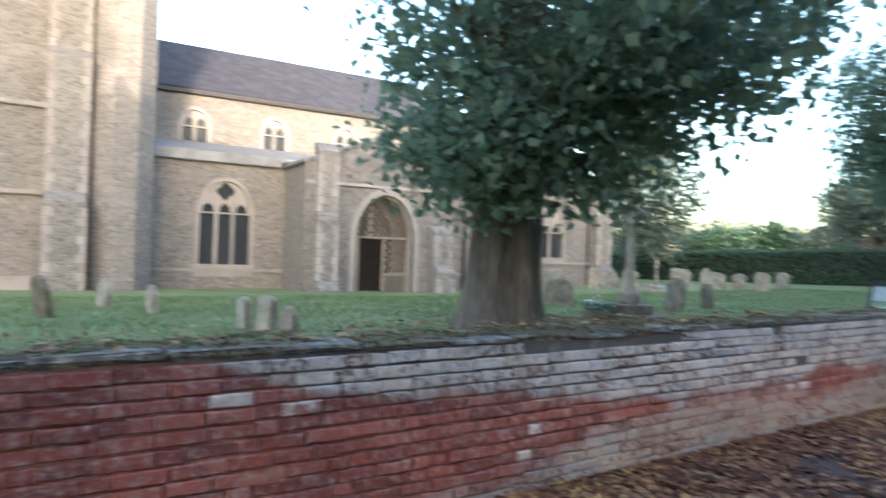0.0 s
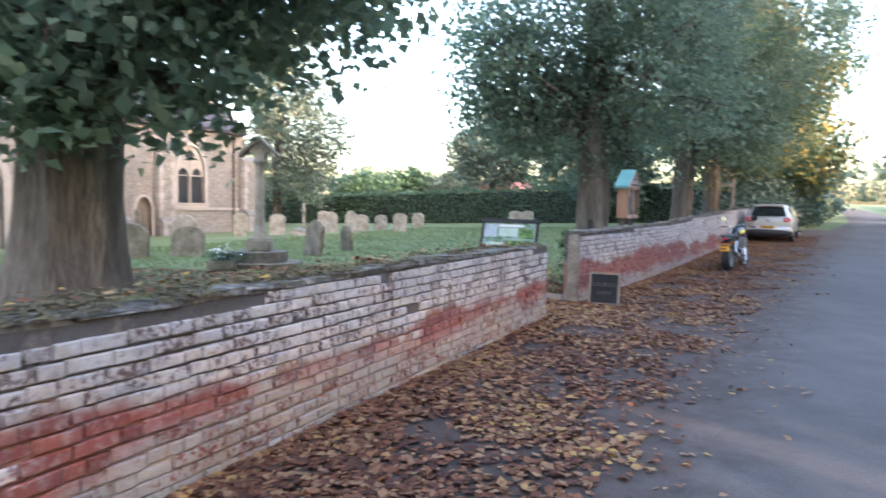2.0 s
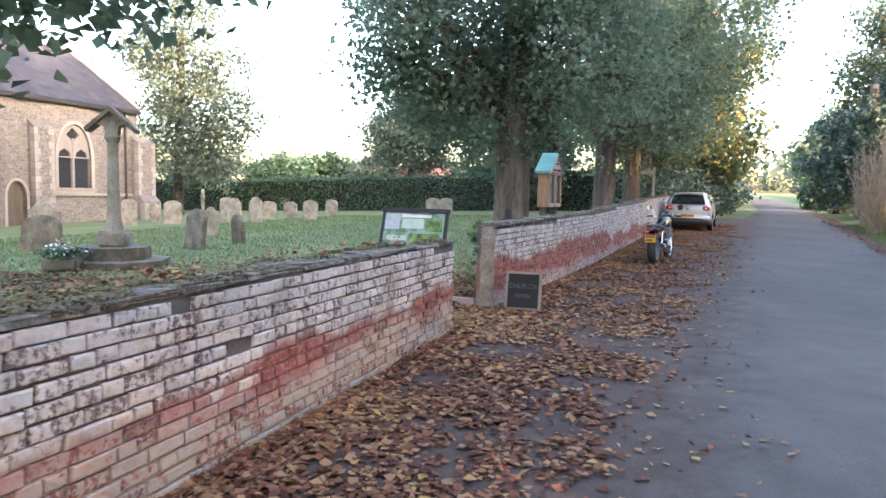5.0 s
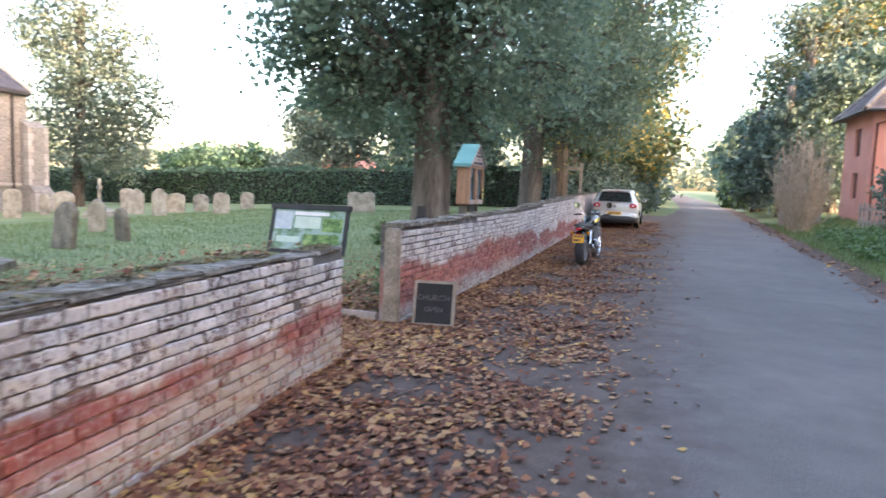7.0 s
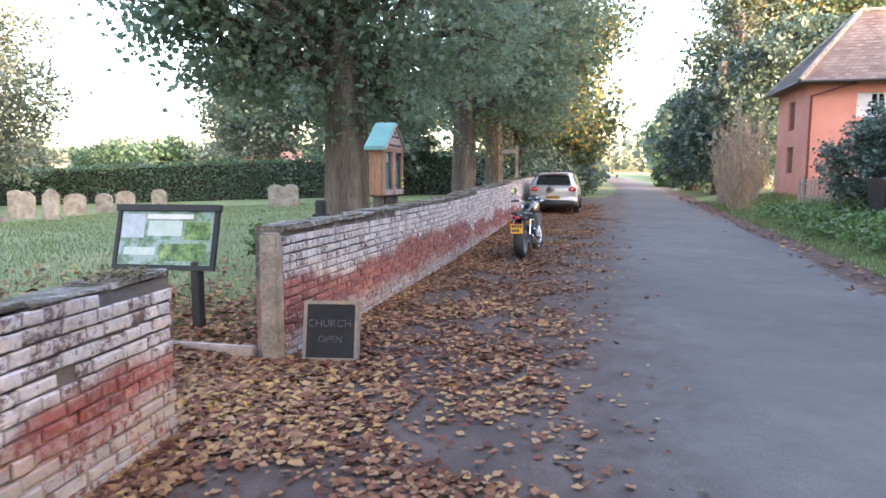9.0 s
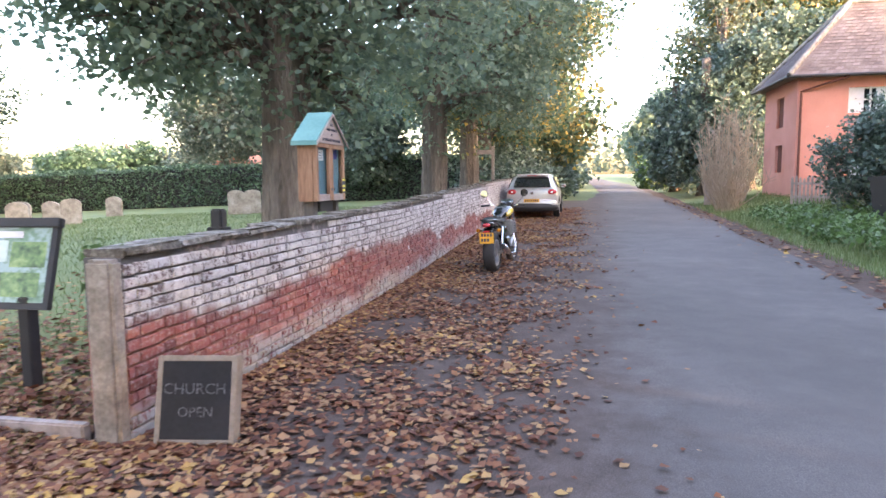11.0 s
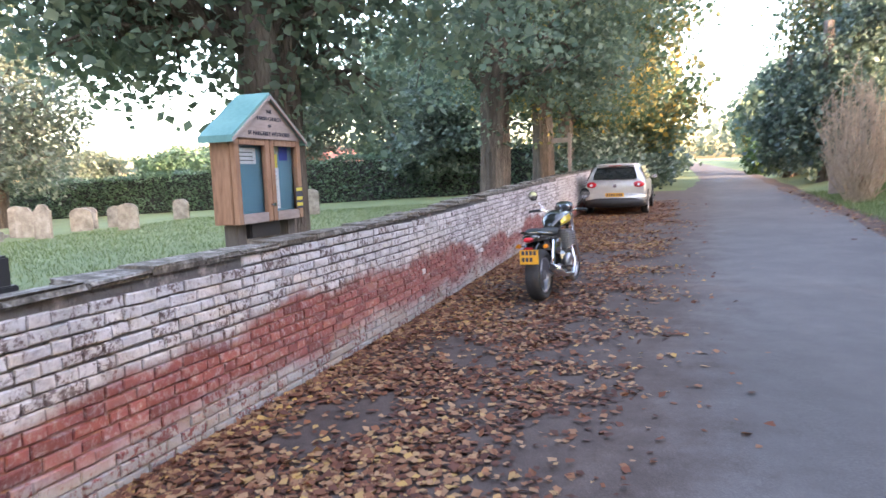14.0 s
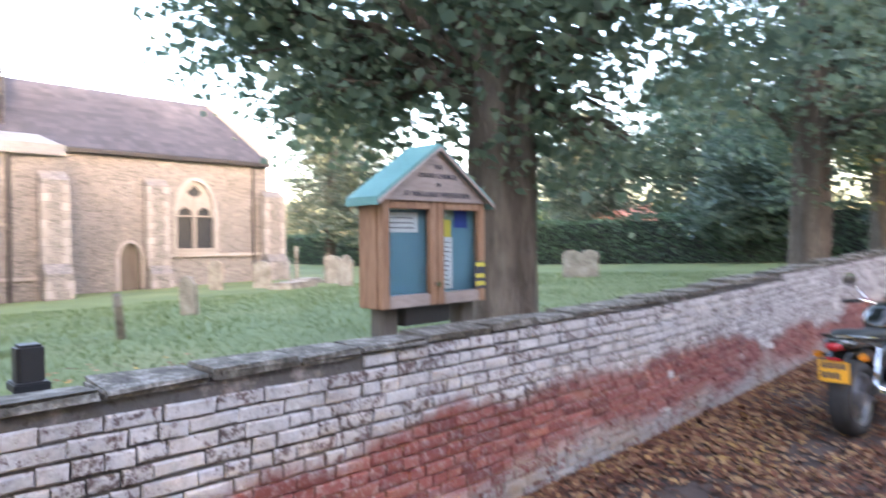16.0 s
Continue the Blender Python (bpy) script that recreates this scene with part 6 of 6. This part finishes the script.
for k, (x, y) in enumerate(((11, 58), (12, 74), (13.5, 92), (-4, 62), (-5, 80), (-6, 100), (15, 115), (-8, 125))):
    tree("roadside tree far down the lane", x, y, 0.35, 8, W, 220, 26, 0.5, M["leaf_turning" if k % 2 else "leaf"], 60 + k, B, 0.6)
# trees added out of view across the lane, behind the walker, to shade church and cottage; the low sun comes over them
for k, (x, y) in enumerate(((17, -36), (16, -30), (17, -23), (15.5, -15), (16.5, -8), (17.5, -1), (18, 6), (19, 13), (27, 15), (33, 10))):
    s = (2.0, 1.9, 1.3, 1.3, 1.6, 1.55, 1.35, 1.1, 1.2, 1.2)[k]
    tree("added unseen tree across the lane, shading church and cottage", x, y, 0.4, 9.5 * s, [(0, 0, 2.6 * s, 3.0, 3.6, 2.2 * s), (0, 0, 5.6 * s, 3.0, 3.8, 2.2 * s), (0, 0.5, 7.6 * s, 2.4, 3.2, 1.6 * s)], 620, 26, 0.6, M["leaf"], 80 + k, B, 0.8)


def bare_shrub(x, y):
    c = thing("shrub", "pale twiggy leafless shrub by the fence", "shrub", x=x, y=y, z=earth_z(x, y) - 0.05)
    g = random.Random(4)
    for j in range(120):
        bm = bmesh.new()
        a, sp = g.uniform(0, 6.28), g.uniform(0.1, 0.8)
        base = Vector((g.uniform(-0.35, 0.35), g.uniform(-0.3, 0.3), 0))
        top = Vector((math.cos(a) * sp * 1.8, math.sin(a) * sp * 1.4, g.uniform(1.6, 4.1) * (1.15 - sp * 0.55)))
        mid = base.lerp(top, 0.5) + Vector((math.cos(a), math.sin(a), 0)) * 0.25
        rod([base, mid, top], [0.028, 0.017, 0.006], 5, bm, False)
        for q in range(9):
            p = mid.lerp(top, g.random())
            rod([p, p + Vector((g.uniform(-0.4, 0.4), g.uniform(-0.4, 0.4), g.uniform(0.1, 0.6)))], [0.01, 0.004], 4, bm, False)
        part("stem", bm, M["twig"], c)


bare_shrub(8.05, 22.6)


def bush(label, x, y, lobes, count, leaf, material, seed, spread=0.2, name="bush"):
    c = thing(name, label, "bush", x=x, y=y, z=earth_z(x, y) - 0.05)
    g = np.random.default_rng(seed)
    cen, pts = clumps(g, lobes, count, 34, spread)
    bm = bmesh.new()
    for b in lobes:
        for k in range(4):
            d = g.normal(size=3)
            d /= np.linalg.norm(d)
            rod([(0, 0, 0), (b[0] * 0.5, b[1] * 0.5, b[2] * 0.5), tuple(np.array(b[:3]) + d * np.array(b[3:6]) * 0.6)], [0.05, 0.03, 0.008], 5, bm)
    part("woody_base", bm, M["bark"], c)
    leaf_cloud("foliage", pts, leaf, material, c, seed=seed)


bush("dark rounded evergreen shrub before the pink cottage", 10.3, 16.4, [(0, 0, 1.3, 1.4, 1.3, 1.2), (0.6, 0, 2.2, 1.1, 1.1, 0.9), (1.6, 0.2, 1.6, 1.2, 1.2, 1.3)], 420, 0.12, M["leaf_dark"], 91)
bush("low ivy and nettles on the far verge", 9.6, 12.0, [(-1.2, 0, 0.04, 0.9, 4.0, 0.16), (-0.6, 5.5, 0.06, 1.0, 3.5, 0.18), (0.6, 2, 0.1, 1.6, 6.0, 0.22), (-1.0, -5, 0.04, 0.9, 3.5, 0.15)], 520, 0.1, M["ivy"], 92)
bush("ivy climbing over the end of the brick wall", -0.32, 0.3, [(0, 0, 0.95, 0.14, 0.3, 0.22), (0, 0.2, 0.5, 0.12, 0.2, 0.35)], 16, 0.06, M["ivy"], 93, 0.06, "ivy")
for k, (x, y) in enumerate(((-0.4, 27.5), (0.2, 32.0), (0.9, 37.5), (1.5, 44.0), (1.8, 52.0), (2.0, 62.0), (2.0, 75.0))):
    bush("dark undergrowth beside the far lane", x, y, [(0, 0, 0.9, 1.3, 2.6, 1.2), (-1.0, 1.0, 1.5, 1.6, 2.4, 1.5)], 150, 0.2 + 0.006 * (y - 27), M["leaf_dark"], 110 + k, 0.4)
bush("bright leafy bush far along the lane", 9.0, 52.0, [(0, 0, 1.0, 1.2, 2.0, 1.3)], 120, 0.3, M["ivy"], 94, 0.4)


def hedge(label, x0, x1, y, h, depth, seed):
    c = thing("hedge", label, "hedge", x=0, y=y, z=0)
    g = np.random.default_rng(seed)
    n = int((x1 - x0) * 620)
    x = g.uniform(x0, x1, n)
    f = g.random(n)
    yy = np.where(f < 0.62, -depth / 2, g.uniform(-depth / 2, depth / 2, n)) + g.normal(size=n) * 0.07
    top = h + 0.07 * np.sin(x * 0.9) + 0.05 * np.sin(x * 2.3)
    zz = np.where(f < 0.62, g.uniform(0, 1, n) * top, top + g.normal(size=n) * 0.06)
    base = np.array([earth_z(a, y) for a in x])
    # near-black blocks stand in for the shade deep inside the hedge
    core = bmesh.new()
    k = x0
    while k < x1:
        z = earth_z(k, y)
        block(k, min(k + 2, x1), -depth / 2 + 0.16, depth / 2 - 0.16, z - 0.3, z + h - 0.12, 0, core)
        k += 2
    part("shade_core", core, M["dark"], c)
    leaf_cloud("foliage", np.stack([x, yy, zz + base], 1), 0.13, M["hedge"], c, seed=seed, droop=0.1)


hedge("long clipped laurel hedge closing the churchyard", -46, -2.2, 30.2, 2.15, 1.6, 7)

# far land
tagged(link_mesh("field", [(-400, 90, 1.6), (-14, 90, 1.6), (-14, 260, 9), (-400, 260, 9)], [(0, 1, 2, 3)], M["field"]), "distant golden stubble field in low sun", "field", kind="structure")
g = np.random.default_rng(77)
px = np.concatenate([g.uniform(-420, 420, 9000)])
leaf_cloud("far_woods", np.stack([px, 270 + g.uniform(0, 30, 9000), g.random(9000) ** 1.5 * (11 + 5 * np.sin(px * 0.05)) + 6], 1), 3.0, M["leaf_grey"], seed=78, kind="stuff")
tagged(bpy.data.objects["far_woods"], "hazy line of distant woods", "woods")

# fallen leaves
g = np.random.default_rng(31)
pts = []
n = 118000
y = -13 + 38 * g.random(n) ** 1.25
u = g.random(n)
edge = np.where(y < -1.65, 0.12 - 0.078 * (y + 1.65), 0.03)
far_edge = 2.3 + 0.5 * np.clip(y / 16, 0, 1)
x = edge + 0.02 + (far_edge - edge) * np.where(u < 0.33, g.random(n) ** 3.0, g.random(n)) + (g.random(n) < 0.14) * g.random(n) ** 2 * 1.0 + (u > 0.33) * g.normal(size=n) * 0.22
x = np.maximum(x, edge + 0.02)
patch = np.array([noise.noise((a * 1.1, b * 1.1, 3.0)) + 0.5 * noise.noise((a * 3.1, b * 3.1, 7.0)) for a, b in zip(x, y)])
across = (x - edge) / (far_edge - edge)
keep = g.random(n) < np.clip(0.66 + 1.4 * patch + 0.6 * (across < 0.16) - 0.55 * np.clip((across - 0.65) / 0.5, 0, 1), 0.08, 1)
x, y = x[keep], y[keep]
z = np.array([ground_z(b) for b in y]) + 0.014 + g.random(len(x)) * 0.022 + np.clip(x - 2.2, 0, 1) * 0.02
n = 9000
gx, gy = 0.1 - 1.3 * np.abs(g.normal(size=n)), -1.6 + 1.5 * g.random(n)
gz = np.array([max(earth_z(a, b), ground_z(b)) for a, b in zip(gx, gy)]) + 0.014 + 0.03 * g.random(n)
x, y, z = np.concatenate([x, gx]), np.concatenate([y, gy]), np.concatenate([z, gz])
leaf_cloud("fallen_leaves", np.stack([x, y, z], 1), 0.058, M["fallen"], flat=0.82, seed=32, kind="stuff")
tagged(bpy.data.objects["fallen_leaves"], "drift of brown and yellow fallen leaves on the verge", "leaves")
n = 3600
x, y = -0.2 - 5.5 * g.random(n) ** 1.9, -12 + 17 * g.random(n)
x = np.where(y < -1.7, x + 0.3, x)
n2, n3 = 3400, 4200
x = np.concatenate([x, -0.2 - 1.5 * np.abs(g.normal(size=n2)), -4.2 + 1.6 * g.normal(size=n3)])
y = np.concatenate([y, 1.3 * np.abs(g.normal(size=n2)), -2.6 + 1.5 * g.normal(size=n3)])
x = np.where(y < -1.7, np.minimum(x, -0.05), np.minimum(x, -0.3))
z = np.array([earth_z(a, b) for a, b in zip(x, y)]) + 0.035
leaf_cloud("churchyard_leaves", np.stack([x, y, z], 1), 0.07, M["fallen"], flat=0.8, seed=33, kind="stuff")
tagged(bpy.data.objects["churchyard_leaves"], "scattered brown leaves lying under the trees", "leaves")
n = 1300
y = -8 + 40 * g.random(n)
x = 6.1 + 0.03 * np.maximum(0, y) + g.normal(size=n) * 0.28 + 0.25
leaf_cloud("kerb_leaves", np.stack([x, y, np.array([ground_z(b) for b in y]) + 0.03], 1), 0.1, M["fallen"], flat=0.9, seed=34, kind="stuff")
tagged(bpy.data.objects["kerb_leaves"], "line of fallen leaves along the far edge of the lane", "leaves")
# grass
n = 90000
x, y = -0.4 - 17 * g.random(n) ** 1.5, -13 + 36 * g.random(n)
n2 = 26000
x2, y2 = 6.6 + 4.5 * g.random(n2), -2 + 30 * g.random(n2) ** 1.1
x2 += 0.03 * np.maximum(0, y2)
x, y = np.concatenate([x, x2]), np.concatenate([y, y2])
n += n2
z = np.array([earth_z(a, b) for a, b in zip(x, y)])
me = bpy.data.meshes.new("grass")
h, a = (0.035 + 0.06 * g.random(n)) * np.where(x > 0, 2.2, 1.0), 6.28 * g.random(n)
v = np.empty((n, 3, 3))
w = 0.004 + 0.0006 * np.abs(x)
v[:, 0] = np.stack([x - w * np.cos(a), y - w * np.sin(a), z - 0.01], 1)
v[:, 1] = np.stack([x + w * np.cos(a), y + w * np.sin(a), z - 0.01], 1)
v[:, 2] = np.stack([x + 0.03 * g.normal(size=n), y + 0.03 * g.normal(size=n), z + h], 1)
me.from_pydata(v.reshape(-1, 3).tolist(), [], np.arange(n * 3).reshape(-1, 3).tolist())
me.materials.append(M["blade"])
tagged(new("grass", me), "short green grass blades in the churchyard and on the verge", "grass", kind="stuff")


# brick walls, last: each a core of mortar, faced with bricks
def brick_meshes():
    out = []
    for k in range(6):
        g = random.Random(k)
        bm = block(-0.05, 0.0, 0.0, 0.215, 0.0, 0.061)
        for v in bm.verts:
            v.co += Vector((g.uniform(-0.006, 0.004), g.uniform(-0.006, 0.006), g.uniform(-0.006, 0.005)))
        es = [e for e in bm.edges if all(v.co.x > -0.02 for v in e.verts)]
        bmesh.ops.bevel(bm, geom=es, offset=0.007, segments=1, affect="EDGES")
        me = bpy.data.meshes.new("brick")
        bm.to_mesh(me)
        bm.free()
        me.materials.append(M["brick"])
        out.append(me)
    return out


BRICKS = brick_meshes()


def brick_wall(name, label, y0, y1, face, top, near, seed, cap_h=0.045, inset=0.0):
    """A wall along y whose road face lies at face(y); bricks inside near are parts, the others one joined part."""
    g = random.Random(seed)
    core_v, core_f, n = [], [], int((y1 - y0) / 0.5)
    for i in range(n + 1):
        y = y0 + (y1 - y0) * i / n
        f = face(y) - 0.019
        zg = ground_z(y)
        core_v += [(f, y, zg - 0.25), (f, y, zg + top(y)), (f - 0.24, y, zg + top(y)), (f - 0.24, y, zg - 0.25)]
    for i in range(n):
        for k in range(4):
            j = (k + 1) % 4
            core_f.append((4 * i + k, 4 * i + j, 4 * i + 4 + j, 4 * i + 4 + k))
    core_f += [(3, 2, 1, 0), (4 * n, 4 * n + 1, 4 * n + 2, 4 * n + 3)]
    wall = link_mesh(name, core_v, core_f, M["mortar"])
    tagged(wall, label, "wall", kind="structure")
    joined = []
    count = 0
    for c in range(-1, 19):
        y = y0 - (0.115 if c % 2 else 0.0)
        while y < y1:
            ln = (0.215 if g.random() < 0.52 else 0.11) * g.uniform(0.94, 1.04)
            if y < y0:
                ln = max(0.05, ln - (y0 - y))
                y = y0
            ln = min(ln, y1 - y)
            zc = ground_z(y) + c * 0.0745 + 0.004 * math.sin(y * 1.3 + c)
            if c * 0.0745 + 0.064 < top(y) - 0.0 and ln > 0.04:
                slope = (face(y + 0.1) - face(y)) / 0.1
                m = pose(face(y) + g.uniform(-0.006, 0.006), y, zc, g.uniform(-0.6, 0.6), 0, g.uniform(-0.8, 0.8)) @ pose(0, 0, 0, 0, 0, -math.degrees(math.atan(slope)))
                m = m @ Matrix.Diagonal((1, ln / 0.215, 1, 1))
                me = g.choice(BRICKS)
                if g.random() < 0.006:
                    pass
                elif near[0] < y < near[1] and count < 300 and near[2] <= c:
                    b = new("brick", me)
                    b.parent, b.matrix_basis = wall, m
                    count += 1
                else:
                    joined.append((me, m))
            y += ln + 0.01
    vs, fs = [], []
    for me, m in joined:
        k = len(vs)
        vs += [m @ v.co for v in me.vertices]
        fs += [[k + i for i in p.vertices] for p in me.polygons]
    rest = link_mesh("bricks", [tuple(v) for v in vs], fs, M["brick"], wall)
    rest["kind"] = "stuff"
    # coping stones
    y = y0
    while y < y1 - 0.02:
        ln = min(g.uniform(0.35, 0.6), y1 - y)
        s = -math.degrees(math.atan((face(y + 0.1) - face(y)) / 0.1))
        bm = block(-0.27, 0.008 - inset, 0.004, ln - 0.004, 0, cap_h + g.uniform(-0.012, 0.012), 0.01)
        for v in bm.verts:
            v.co += Vector((g.uniform(-0.014, 0.012), 0, g.uniform(-0.01, 0.01)))
        o = part("coping_stone", bm, M["coping"], wall)
        o.matrix_basis = pose(face(y), y, ground_z(y) + top(y), g.uniform(-0.5, 0.5), g.uniform(-1.5, 1.5), s)
        y += ln
    return wall


def wall_2_top(y):
    return 1.07 + 0.012 * min(y, 16)


brick_wall("wall_2", "old red brick churchyard wall with peeling limewash", 0.0, 24.6, lambda y: 0.012 * math.sin(y * 0.5), wall_2_top, (0.9, 6.2, 3), 1)
brick_wall("wall_1", "low old brick wall, flaking limewash over red brick, mossy top", -20.0, -1.66, wall_1_x, lambda y: 0.965 + 0.01 * math.sin(y), (-9.2, -3.5, 3), 2, 0.032, 0.015)
g = np.random.default_rng(55)
n = 26000
y = -13 + 11.3 * g.random(n)
back = g.random(n)
x = 0.12 - 0.078 * (y + 1.65) + 0.012 - 0.42 * back
hump = np.array([noise.noise((a * 2.3, 4.0, b * 2.0)) for a, b in zip(y, back)])
z = 0.985 + (0.02 + 0.035 * np.clip((-4.5 - y) / 3, 0, 1)) * np.clip(hump + 0.35, 0, 1) * np.sin(np.clip(back * 3.0, 0, 1.57)) + 0.02 * g.random(n)
keep = hump + 0.5 * back > 0.35 - 0.45 * np.clip((-4.5 - y) / 2.5, 0, 1)
leaf_cloud("wall_moss", np.stack([x, y, z], 1)[keep], 0.021, M["moss"], flat=0.6, seed=56, kind="stuff")
tagged(bpy.data.objects["wall_moss"], "brown-green moss cushions and litter along the wall top", "moss")
n = 420
y = -12 + 10 * g.random(n)
x = 0.12 - 0.078 * (y + 1.65) - 0.02 - 0.5 * g.random(n)
leaf_cloud("wall_top_leaves", np.stack([x, y, 1.03 + 0.02 * g.random(n)], 1), 0.045, M["fallen"], flat=0.8, seed=57, kind="stuff")
tagged(bpy.data.objects["wall_top_leaves"], "brown leaves caught on the mossy wall top", "leaves")
